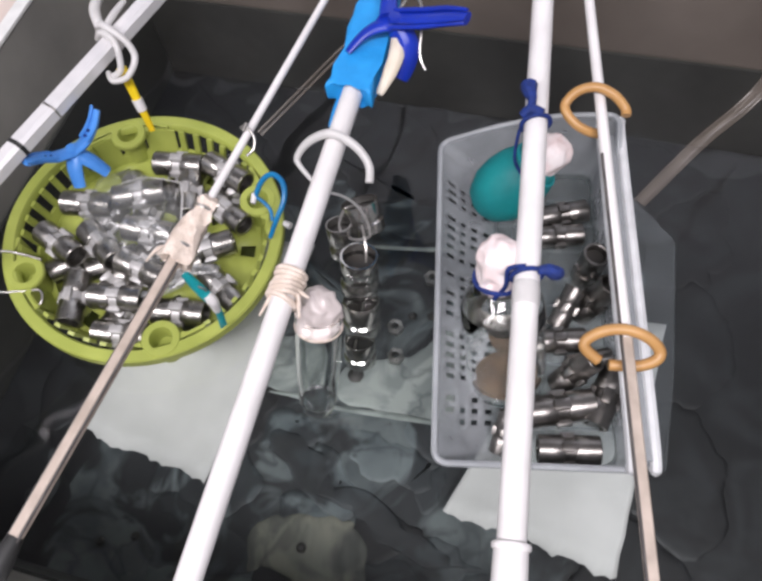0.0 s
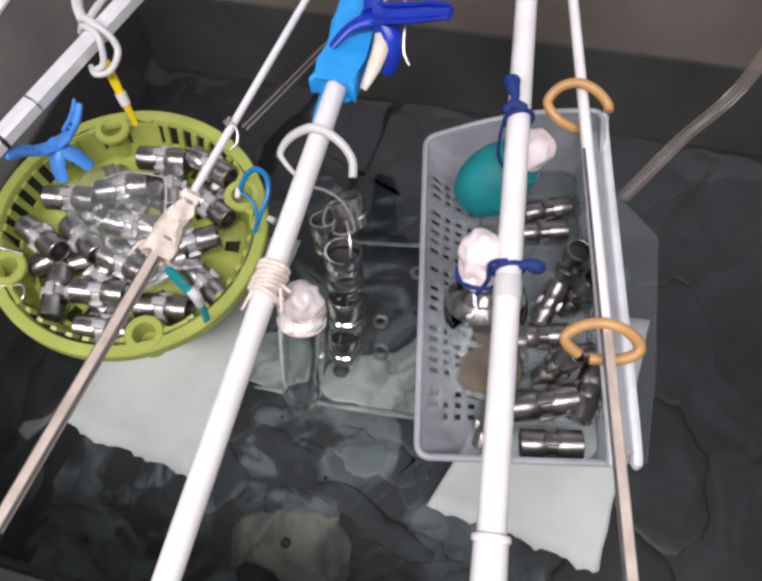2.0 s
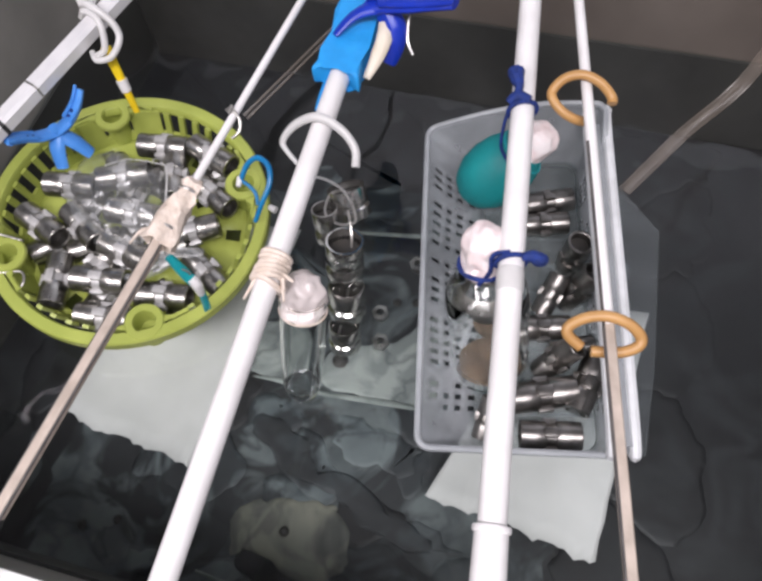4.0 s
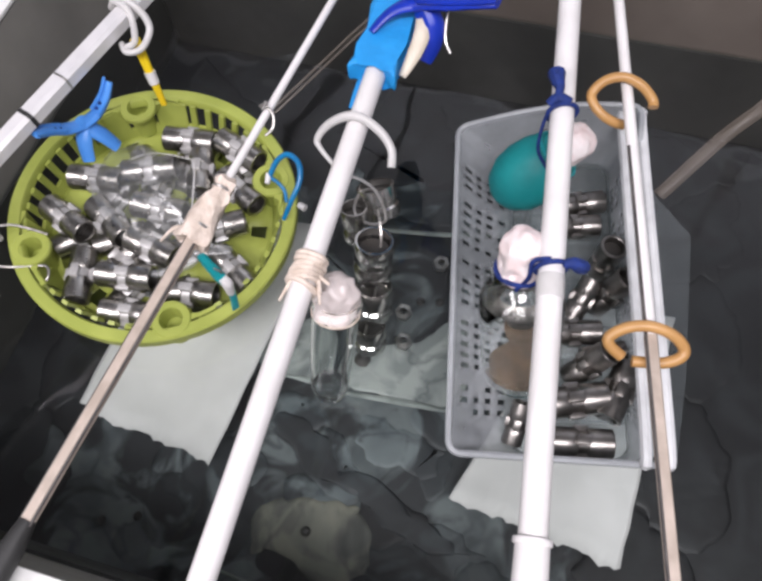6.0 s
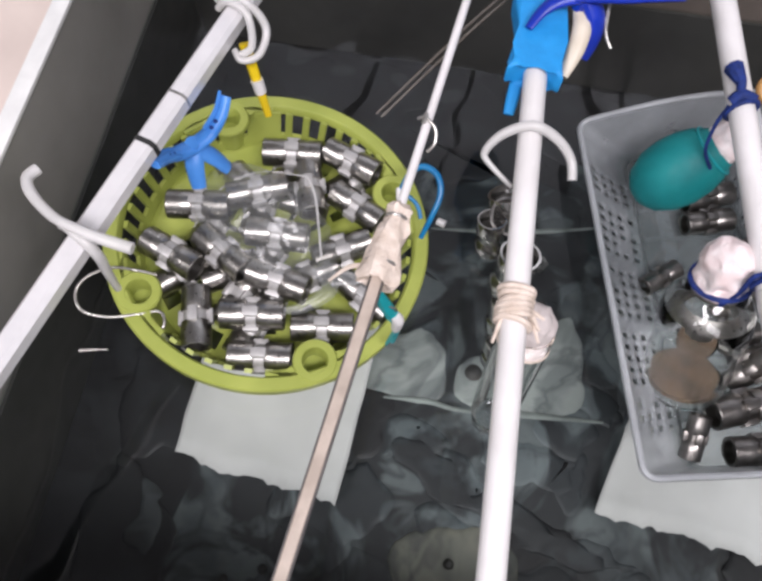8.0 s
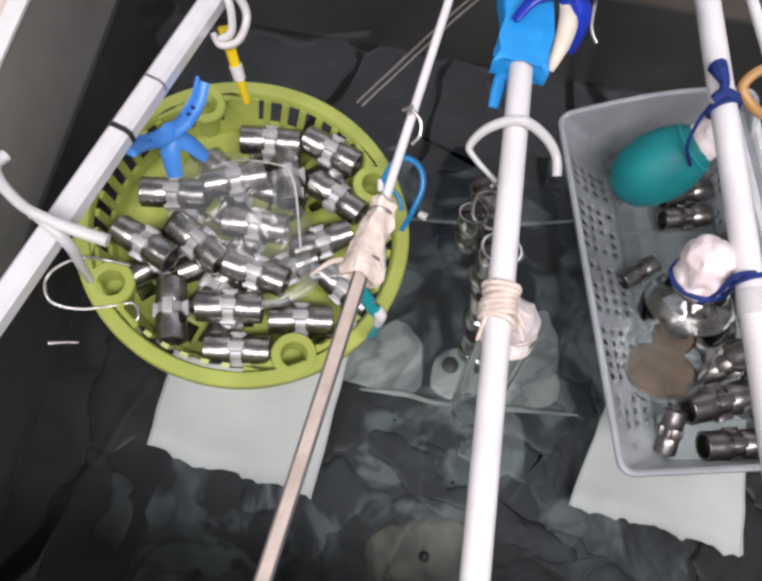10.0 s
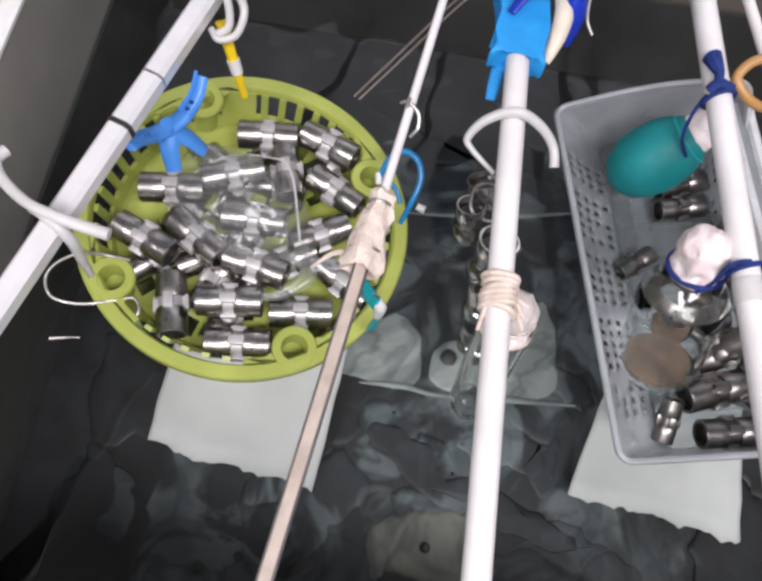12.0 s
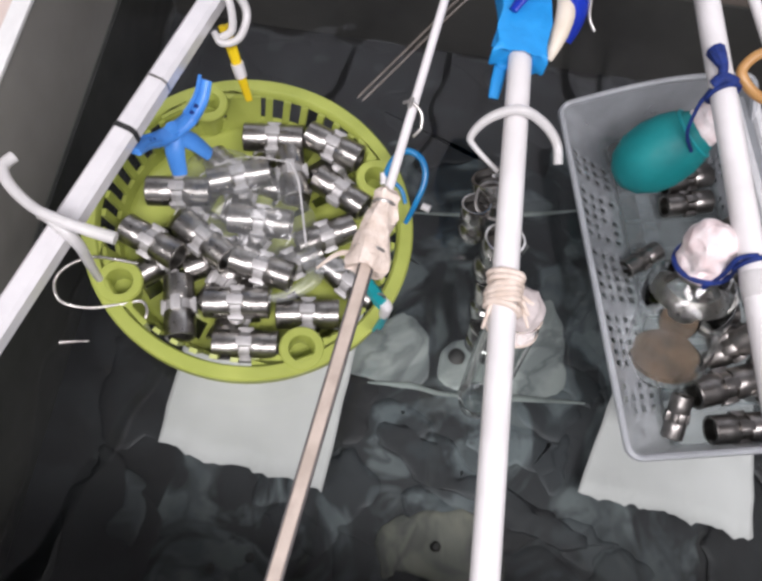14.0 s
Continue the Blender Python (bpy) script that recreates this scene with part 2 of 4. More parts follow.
def add_lathe(bm, profile, m=None, seg=28, closed=False, wob=0.0):
    """Turn (radius, height) pairs round z; m places it."""
    m = m or Matrix.Identity(4)
    rings = []
    for r, z in profile:
        if r < 1e-6:
            rings.append([bm.verts.new(m @ Vector((0, 0, z)))])
        else:
            rings.append([bm.verts.new(m @ Vector((r * (1 + wob * noise.noise((math.cos(a) * 2, math.sin(a) * 2, z * 60))) * math.cos(a), r * math.sin(a), z))) for a in (2 * math.pi * s / seg for s in range(seg))])
    pairs = list(zip(rings, rings[1:])) + ([(rings[-1], rings[0])] if closed else [])
    for a, b in pairs:
        for s in range(seg):
            q = [a[s % len(a)], a[(s + 1) % len(a)], b[(s + 1) % len(b)], b[s % len(b)]]
            q = list(dict.fromkeys(q))
            if len(q) > 2:
                bm.faces.new(q).smooth = True
    return bm


def add_box(bm, lo, hi, m=None, bevel=0.0):
    m = m or Matrix.Identity(4)
    b = bmesh.new()
    bmesh.ops.create_cube(b, size=1)
    c, s = (Vector(lo) + Vector(hi)) / 2, Vector(hi) - Vector(lo)
    for v in b.verts:
        v.co = Vector((v.co.x * s.x, v.co.y * s.y, v.co.z * s.z)) + c
    if bevel:
        bmesh.ops.bevel(b, geom=b.edges[:], offset=bevel, segments=2, affect="EDGES", profile=0.6)
    b.verts.index_update()
    vs = [bm.verts.new(m @ v.co) for v in b.verts]
    for f in b.faces:
        bm.faces.new([vs[v.index] for v in f.verts])
    b.free()
    return bm


def add_prism(bm, outline, z0, z1, m=None):
    """A flat plate with that outline, from z0 to z1."""
    m = m or Matrix.Identity(4)
    a = [bm.verts.new(m @ Vector((x, y, z0))) for x, y in outline]
    b = [bm.verts.new(m @ Vector((x, y, z1))) for x, y in outline]
    bm.faces.new(a[::-1])
    bm.faces.new(b)
    for i in range(len(a)):
        j = (i + 1) % len(a)
        bm.faces.new((a[i], a[j], b[j], b[i]))
    return bm


def mesh_of(name, bm, material):
    bmesh.ops.recalc_face_normals(bm, faces=bm.faces[:])
    me = bpy.data.meshes.new(name)
    bm.to_mesh(me)
    bm.free()
    me.materials.append(material)
    me.set_sharp_from_angle(angle=radians(38))
    return me


def part(name, bm, material, parent=None, label=""):
    ob = new(name, mesh_of(name, bm, material))
    if parent is not None:
        ob.parent = parent
    return tagged(ob, label=label)


def thing(name, label, category, where=(0, 0, 0), group="", kind=""):
    ob = new(name)
    ob.empty_display_size = 0.01
    ob.location = where
    return tagged(ob, label, category, group, kind)


def B():
    return bmesh.new()


# ---- the tank ----
X0, X1, Y0, Y1, RIM, BACK_RIM, WATER = -0.341, 0.46, -0.298, 0.297, 0.226, 0.248, 0.12

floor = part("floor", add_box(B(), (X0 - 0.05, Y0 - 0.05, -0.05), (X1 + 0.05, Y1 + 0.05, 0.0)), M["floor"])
tagged(floor, "dark mottled wet stone tank bottom under water", "floor", kind="structure")
for name, lo, hi, material in (
    ("wall_west", (X0 - 0.028, Y0 - 0.02, 0.001), (X0, Y1 + 0.02, RIM - 0.004), "tank"),
    ("wall_east", (X1, Y0 - 0.02, 0.001), (X1 + 0.028, Y1 + 0.02, RIM - 0.004), "tank"),
    ("wall_south", (X0 + 0.001, Y0 - 0.028, 0.001), (X1 - 0.001, Y0, RIM - 0.004), "tank"),
    ("wall_north", (X0 + 0.001, Y1, 0.001), (X1 - 0.001, Y1 + 0.03, BACK_RIM), "back"),
):
    tagged(part(name, add_box(B(), lo, hi, bevel=0.002), M[material]), "smooth brownish tank wall above dark water" if material == "back" else "dark grey glossy tank wall above the water", "tank wall", kind="structure")
for name, lo, hi in (("trim_west", (X0 - 0.012, Y0 + 0.0, RIM - 0.003), (X0 + 0.001, Y1, RIM + 0.001)), ("trim_south", (X0 - 0.012, Y0 - 0.012, RIM - 0.003), (X1, Y0 - 0.0005, RIM + 0.001))):
    tagged(part(name, add_box(B(), lo, hi, bevel=0.0012), M["edge"]), "thin white edging strip along the tank rim", "edging", kind="structure")
for name, lo, hi in (("ledge_west", (X0 - 0.5, Y0 - 0.4, RIM - 0.03), (X0 - 0.0125, Y1 + 0.4, RIM - 0.001)), ("ledge_south", (X0 - 0.012, Y0 - 0.5, RIM - 0.03), (X1 + 0.4, Y0 - 0.0125, RIM - 0.001))):
    tagged(part(name, add_box(B(), lo, hi, bevel=0.002), M["ledge" if "west" in name else "edge"]), "pale counter ledge beside the tank", "counter", kind="structure")

# dark panels added below the waterline, standing in for the shade under water
for name, lo, hi in (("underwater_shade_west", (X0 - 0.001, Y0 + 0.003, 0.001), (X0 + 0.003, Y1 - 0.003, WATER - 0.003)), ("underwater_shade_north", (X0 + 0.004, Y1 - 0.003, 0.001), (X1 - 0.004, Y1 + 0.001, WATER - 0.003)),
                     ("underwater_shade_south", (X0 + 0.004, Y0 - 0.001, 0.001), (X1 - 0.004, Y0 + 0.003, WATER - 0.003)), ("underwater_shade_east", (X1 - 0.003, Y0 + 0.003, 0.001), (X1 + 0.001, Y1 - 0.003, WATER - 0.003))):
    tagged(part(name, add_box(B(), lo, hi), M["lining"]), "dark panel standing in for shade on the tank wall below the waterline", "lining", kind="structure")

# room that closes the place, unseen; north wall whitened to brighten the water's reflection
for name, lo, hi, material in (
    ("room_floor", (-2, -2, -0.95), (2, 2, -0.9), "room"),
    ("ceiling", (-2, -2, 1.8), (2, 2, 1.85), "ceil"),
    ("room_wall_north", (-2, 1.6, -0.9), (2, 1.65, 1.8), "white_wall"),
    ("room_wall_south", (-2, -2, -0.9), (2, -1.95, 1.8), "room"),
    ("room_wall_east", (1.95, -2, -0.9), (2, 2, 1.8), "room"),
    ("room_wall_west", (-2, -2, -0.9), (-1.95, 2, 1.8), "room"),
):
    tagged(part(name, add_box(B(), lo, hi), M[material]), "plain pale grey painted room surface", "room", kind="structure")
tagged(part("tank_stand", add_box(B(), (X0 - 0.05, Y0 - 0.05, -0.899), (X1 + 0.05, Y1 + 0.05, -0.051)), M["room"]), "plain grey base under the tank", "stand", kind="structure")


def water_sheet():
    bm = B()
    nx, ny = 170, 124
    grid = []
    for j in range(ny + 1):
        row = []
        for i in range(nx + 1):
            x = X0 - 0.014 + (X1 - X0 + 0.028) * i / nx
            y = Y0 - 0.014 + (Y1 - Y0 + 0.028) * j / ny
            z = 0.0011 * noise.noise((x * 14, y * 14, 0.3)) + 0.0005 * noise.noise((x * 38, y * 34, 4.0))
            for cx, cy, amp, wide in ((-0.13, 0.205, 0.0013, 0.03), (0.06, 0.262, 0.0014, 0.03)):
                d2 = ((x - cx) ** 2 + (y - cy) ** 2) / wide ** 2
                if d2 < 6:
                    z += amp * math.exp(-d2) * noise.noise((x * 62, y * 62, 2.2))
            row.append(bm.verts.new((x, y, WATER + z)))
        grid.append(row)
    for j in range(ny):
        for i in range(nx):
            bm.faces.new((grid[j][i], grid[j][i + 1], grid[j + 1][i + 1], grid[j + 1][i])).smooth = True
    return tagged(part("water", bm, M["water"]), "clear rippling water over the dark tank bottom", "water", kind="structure")


water = water_sheet()


# flat stones set in the bottom, a pale slab among them
def clip_cell(seed, others, lo, hi):
    """The cell of points nearer to seed than to the others, inside a box."""
    poly = [(lo[0], lo[1]), (hi[0], lo[1]), (hi[0], hi[1]), (lo[0], hi[1])]
    for o in others:
        mx, my, nx, ny = (seed[0] + o[0]) / 2, (seed[1] + o[1]) / 2, o[0] - seed[0], o[1] - seed[1]
        out = []
        for i, p in enumerate(poly):
            q = poly[(i + 1) % len(poly)]
            dp, dq = (p[0] - mx) * nx + (p[1] - my) * ny, (q[0] - mx) * nx + (q[1] - my) * ny
            if dp <= 0:
                out.append(p)
            if dp * dq < 0:
                k = dp / (dp - dq)
                out.append((p[0] + k * (q[0] - p[0]), p[1] + k * (q[1] - p[1])))
        poly = out
        if len(poly) < 3:
            return []
    return poly


def stone_shape(poly, seed, base=0.0, wobble=1.0):
    """Rounded, uneven plate inside the cell, its shoulder falling softly to the dark gap."""
    c = Vector((sum(p[0] for p in poly) / len(poly), sum(p[1] for p in poly) / len(poly)))
    pts = [Vector(p) for p in poly]
    for _ in range(2):
        pts = [q for i, p in enumerate(pts) for q in (p.lerp(pts[(i + 1) % len(pts)], 0.2), p.lerp(pts[(i + 1) % len(pts)], 0.8))]
    fine = []
    for i, p in enumerate(pts):
        q = pts[(i + 1) % len(pts)]
        n = max(1, int((q - p).length / 0.0035))
        fine += [p.lerp(q, k / n) for k in range(n)]
    bm = B()
    rings = []
    lift = 0.0009 * (seed * 0.61803 % 1.0)
    gap = 0.0002 + 0.0008 * (seed * 0.3247 % 1.0)
    for inset, z in ((gap, 0.0002), (gap + 0.0012, 0.0005 + lift * 0.3), (gap + 0.0035, 0.0008 + lift * 0.5), (gap + 0.0075, 0.0009 + lift * 0.5)):
        ring = []
        for p in fine:
            d = c - p
            w = Vector(noise.noise_vector((p.x * 24, p.y * 24, 0.5)))
            w2 = Vector(noise.noise_vector((p.x * 60, p.y * 60, 3.0)))
            w3 = Vector(noise.noise_vector((p.x * 170, p.y * 170, 6.0)))
            w4 = noise.noise((p.x * 80, p.y * 80, seed))
            q = p + d.normalized() * min(inset + 0.0016 * max(0, w4), d.length * 0.5) + wobble * (0.018 * Vector((w.x, w.y)) + 0.007 * Vector((w2.x, w2.y)) + 0.0022 * Vector((w3.x, w3.y)))
            ring.append(bm.verts.new((q.x, q.y, base + z)))
        rings.append(ring)
    for a, b in zip(rings, rings[1:]):
        for i in range(len(fine)):
            bm.faces.new((a[i], a[(i + 1) % len(fine)], b[(i + 1) % len(fine)], b[i])).smooth = True
    bm.faces.new(rings[-1]).smooth = True
    return bm


# a bed of mottled slate, with loose plates on it
bed = add_prism(B(), [(-0.225 + 0.02 * noise.noise((k * 0.7, 0, 1)), -0.296 + 0.42 * k / 24) for k in range(24, -1, -1)] + [(0.232 + 0.02 * noise.noise((k * 0.6, 5, 1)), -0.296 + 0.42 * k / 24) for k in range(25)], 0.0005, 0.0016)
tagged(part("slate_bed", bed, M["bed"], floor), "mottled dark slate bed")
SEEDS = []
rng = random.Random(11)
for _ in range(2600):
    p = (rng.uniform(-0.29, 0.34), rng.uniform(-0.29, 0.27))
    # plates outside the centre are all near black, wall shade put into their colour
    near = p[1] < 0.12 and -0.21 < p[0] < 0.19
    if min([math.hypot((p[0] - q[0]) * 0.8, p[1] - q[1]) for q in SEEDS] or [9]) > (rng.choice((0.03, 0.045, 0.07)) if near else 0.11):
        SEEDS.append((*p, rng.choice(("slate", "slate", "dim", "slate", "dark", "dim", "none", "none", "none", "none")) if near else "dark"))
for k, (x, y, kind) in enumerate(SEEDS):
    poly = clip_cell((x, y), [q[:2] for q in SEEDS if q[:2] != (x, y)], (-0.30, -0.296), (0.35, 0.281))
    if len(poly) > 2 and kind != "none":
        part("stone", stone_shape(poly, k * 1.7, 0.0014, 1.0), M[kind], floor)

SLABS = (
    ([(-0.096, -0.086), (-0.05, -0.090), (-0.012, -0.087), (-0.016, -0.04), (-0.034, -0.018), (-0.092, -0.04)], "slab"),
    ([(-0.006, -0.088), (0.05, -0.086), (0.113, -0.083), (0.104, 0.018), (0.085, 0.012), (0.055, -0.022), (-0.004, -0.048)], "slab"),
    ([(-0.09, 0.09), (0.01, 0.098), (0.09, 0.113), (0.086, 0.165), (0.0, 0.150), (-0.10, 0.132)], "slate"),
    ([(0.045, 0.010), (0.058, 0.004), (0.108, 0.05), (0.10, 0.062)], "slate"),
    ([(-0.052, -0.250), (0.045, -0.256), (0.078, -0.232), (0.058, -0.194), (-0.012, -0.184), (-0.046, -0.198)], "tan_stone"),
    ([(-0.262, -0.255), (-0.238, -0.258), (-0.236, -0.205), (-0.258, -0.196)], "dim"),
    ([(-0.062, -0.140), (-0.045, -0.131), (0.02, -0.158), (0.11, -0.186), (0.128, -0.214), (0.105, -0.210), (0.01, -0.176), (-0.05, -0.157)], "crack"),
    ([(0.02, -0.100), (0.09, -0.104), (0.12, -0.15), (0.07, -0.155), (0.03, -0.135)], "slate"),
    ([(-0.12, -0.212), (-0.066, -0.216), (-0.05, -0.17), (-0.082, -0.145), (-0.118, -0.168)], "slate"),
)
for k, (poly, kind) in enumerate(SLABS):
    part("stone", stone_shape(poly, k * 2.3 + 0.4, 0.0026 + 0.0004 * (k % 3), 0.4 if kind == "slab" else 1.0), M[kind], floor)

# pale seam lines of the slabs, laid on as thin flat bars
t = thing("slab_seam", "pale seam line in the stone bottom", "strip", group="sunken strips")
part("strip", add_tube(B(), [(-0.07, -0.092, 0.006), (-0.03, -0.09, 0.007), (0.0, -0.093, 0.007), (0.06, -0.088, 0.007), (0.128, -0.083, 0.006)], [0.001, 0.0026, 0.002, 0.0032, 0.001], 6, flat=0.4), M["seam"], t)
t = thing("slab_seam", "pale seam line in the stone bottom", "strip", group="sunken strips")
part("strip", add_tube(B(), [(-0.05, 0.085, 0.006), (0.0, 0.09, 0.007), (0.06, 0.1, 0.007), (0.12, 0.115, 0.006)], [0.001, 0.0022, 0.0028, 0.001], 6, flat=0.4), M["seam"], t)
t = thing("slab_seam", "pale seam line in the stone bottom", "strip", group="sunken strips")
part("strip", add_tube(B(), [(-0.06, -0.272, 0.006), (0.0, -0.278, 0.007), (0.05, -0.282, 0.007), (0.09, -0.28, 0.006)], [0.001, 0.0024, 0.0026, 0.001], 6, flat=0.4), M["seam"], t)
for x, y, r in ((0.008, -0.056, 0.0080), (0.005, -0.222, 0.0045), (-0.175, -0.262, 0.004), (-0.145, -0.25, 0.0042), (0.047, 0.018, 0.0045), (0.066, 0.022, 0.0045)):
    t = thing("dark_pebble", "small round black pebble on the stone bottom", "pebble", (x, y, 0.0045), group="pebbles")
    part("pebble", add_lathe(B(), [(0, 0.004), (r * 0.6, 0.0034), (r, 0.001), (r * 0.9, 0.0), (0, 0.0)], seg=14, wob=0.3), M["bore"], t)


def torn_sheet(corners, label, seed):
    """A thin sheet with corners in order near left, near right, far right, far left; its near edge is torn."""
    a, b, c, d = [Vector(p) for p in corners]
    n, rows = 34, 14
    bm = B()
    grid = []
    for j in range(rows + 1):
        row = []
        for i in range(n + 1):
            u, v = i / n, j / rows
            p = (a.lerp(b, u)).lerp(d.lerp(c, u), v)
            e = (1 - v) ** 3
            p = p + Vector((0.0, 0.007 * e * noise.noise((u * 5, seed, 0)) + 0.0035 * e * noise.noise((u * 21, seed, 3)), 0.0))
            q = min(u, 1 - u)
            p.x += 0.0018 * noise.noise((v * 9, seed, u)) * (1 if q < 0.04 else 0)
            p.z += 0.003 * noise.noise((u * 3, v * 3, seed)) + 0.004 * e * max(0, noise.noise((u * 6, seed, 7)))
            row.append(bm.verts.new(p))
        grid.append(row)
    for j in range(rows):
        for i in range(n):
            bm.faces.new((grid[j][i], grid[j][i + 1], grid[j + 1][i + 1], grid[j + 1][i])).smooth = True
    ob = part("torn_sheet", bm, M["paper"])
    s = ob.modifiers.new("thick", "SOLIDIFY")
    s.thickness, s.offset = 0.0008, 1
    return tagged(ob, label, "paper sheet", "sheets under the baskets")


torn_sheet([(-0.238, -0.174, 0.018), (-0.095, -0.19, 0.02), (-0.074, 0.075, 0.012), (-0.235, 0.06, 0.01)], "white sheet with a torn edge, sunk under the green basket", 1.3)
torn_sheet([(0.119, -0.163, 0.02), (0.266, -0.181, 0.022), (0.290, 0.06, 0.012), (0.190, 0.05, 0.01)], "white sheet with a torn edge, sunk under the milky basket", 6.1)


# ---- green round basket ----
BC = Vector((-0.1695, -0.0243, 0.0))
LEAN = Matrix.Translation((0, 0, 0.164)) @ Matrix.Rotation(radians(2.6), 4, "X") @ Matrix.Rotation(radians(5.4), 4, "Y") @ Matrix.Diagonal((0.953, 0.953, 1, 1)) @ Matrix.Translation((0, 0, -0.160))


def round_basket():
    t = thing("round_basket", "lime green round plastic basket full of steel fittings", "basket", BC)
    t.matrix_world = Matrix.Translation(BC) @ LEAN
    rim = add_lathe(B(), [(0.1112, 0.1535), (0.1128, 0.1597), (0.1138, 0.1605), (0.1222, 0.1605), (0.1236, 0.1592), (0.1238, 0.1500), (0.1222, 0.1496), (0.1218, 0.1555)], closed=True, seg=84)
    part("rim", rim, M["lime"], t)
    part("lower_band", add_lathe(B(), [(0.0985, 0.127), (0.1015, 0.1375), (0.1045, 0.1375), (0.1015, 0.125)], closed=True, seg=64), M["lime"], t)
    rib = None
    EARS = ((0.053, -0.0925), (-0.083, -0.066), (0.088, 0.054), (-0.054, 0.0915))
    POCKETS = [(math.atan2(y, x) - lo, math.atan2(y, x) + hi) for (x, y), lo, hi in zip(EARS, (0.30, 0.28, 0.26, 0.40), (0.28, 0.34, 0.26, 0.32))]
    SPANS = [span for (a0, a1), (x, y) in zip(POCKETS, EARS) for span in ((a0, math.atan2(y, x) - 0.13), (math.atan2(y, x) + 0.13, a1))]
    for a0, a1 in SPANS:
        pk = B()
        n = 14
        rows = [[pk.verts.new((r * math.cos(a0 + (a1 - a0) * k / n), r * math.sin(a0 + (a1 - a0) * k / n), z)) for k in range(n + 1)] for r, z in ((0.1010, 0.136), (0.1075, 0.1585), (0.1095, 0.1585), (0.1030, 0.136))]
        for p, q in zip(rows, rows[1:] + rows[:1]):
            for k in range(n):
                pk.faces.new((p[k], p[k + 1], q[k + 1], q[k])).smooth = True
        part("pocket_wall", pk, M["lime"], t)
    for k in range(46):
        a = 2 * math.pi * k / 46
        if k and any(a0 < b < a1 for a0, a1 in POCKETS for b in (a, a - 2 * math.pi)):
            continue
        if rib is None:
            bm = B()
            add_prism(bm, [(-0.0028, -0.0016), (0.0028, -0.0016), (0.0028, 0.0016), (-0.0028, 0.0016)], 0.0, 0.0225, Matrix.Translation((0.1025, 0, 0.1365)) @ Matrix.Rotation(0.27, 4, "Y") @ Matrix.Rotation(math.pi / 2, 4, "Z"))
            rib = part("rib", bm, M["lime"], t)
        else:
            o = new("rib", rib.data)
            o.parent = t
            o.rotation_euler = (0, 0, a)
    base = B()
    radii = [0.0, 0.022, 0.030, 0.048, 0.056, 0.072, 0.080, 0.094, 0.1025]
    n = 48
    rings = [[base.verts.new((r * math.cos(2 * math.pi * k / n), r * math.sin(2 * math.pi * k / n), 0.1275)) for k in range(n)] for r in radii[1:]]
    mid = base.verts.new((0, 0, 0.1275))
    for k in range(n):
        base.faces.new((mid, rings[0][k], rings[0][(k + 1) % n]))
    for j in range(len(rings) - 1):
        for k in range(n):
            if j % 2 == 1 and k % 4 == 1:
                continue
            base.faces.new((rings[j][k], rings[j][(k + 1) % n], rings[j + 1][(k + 1) % n], rings[j + 1][k]))
    ob = part("base", base, M["lime"], t)
    sm = ob.modifiers.new("thick", "SOLIDIFY")
    sm.thickness, sm.offset = 0.0025, 0
    part("skirt", add_lathe(B(), [(0.0990, 0.126), (0.064, 0.024), (0.061, 0.024), (0.0955, 0.124)], closed=True, seg=64), M["lime"], t)
    for ax, ay in EARS:
        d = Vector((ax, ay, 0)).normalized()
        m = Matrix.Translation((ax, ay, 0))
        ear = add_lathe(B(), [(0.0090, 0.1595), (0.0098, 0.1612), (0.0154, 0.1612), (0.0164, 0.1600), (0.0164, 0.1565), (0.0112, 0.1565), (0.0108, 0.130), (0.0088, 0.130)], m, seg=30, closed=True)
        e = part("ear", ear, M["lime"], t)
        part("ear_floor", add_lathe(B(), [(0.0, 0.141), (0.0098, 0.141), (0.0098, 0.138), (0.0, 0.138)], m, seg=20), M["lime"], e)
        side = Vector((-d.y, d.x, 0))
        a0 = math.atan2(ay, ax)
        for sgn in (1, -1):
            q = [Vector((ax, ay, 0)) - d * 0.002 + sgn * side * 0.0170, Vector((ax, ay, 0)) + d * 0.010 + sgn * side * 0.0150]
            q += [Vector((0.112 * math.cos(a0 + sgn * w), 0.112 * math.sin(a0 + sgn * w), 0)) for w in (0.12, 0.24, 0.34)]
            q += [Vector((0.1085 * math.cos(a0 + sgn * w), 0.1085 * math.sin(a0 + sgn * w), 0)) for w in (0.34, 0.27, 0.21)]
            part("web", add_prism(B(), [(p.x, p.y) for p in q], 0.138, 0.1601), M["lime"], e)
    return t


round_basket()


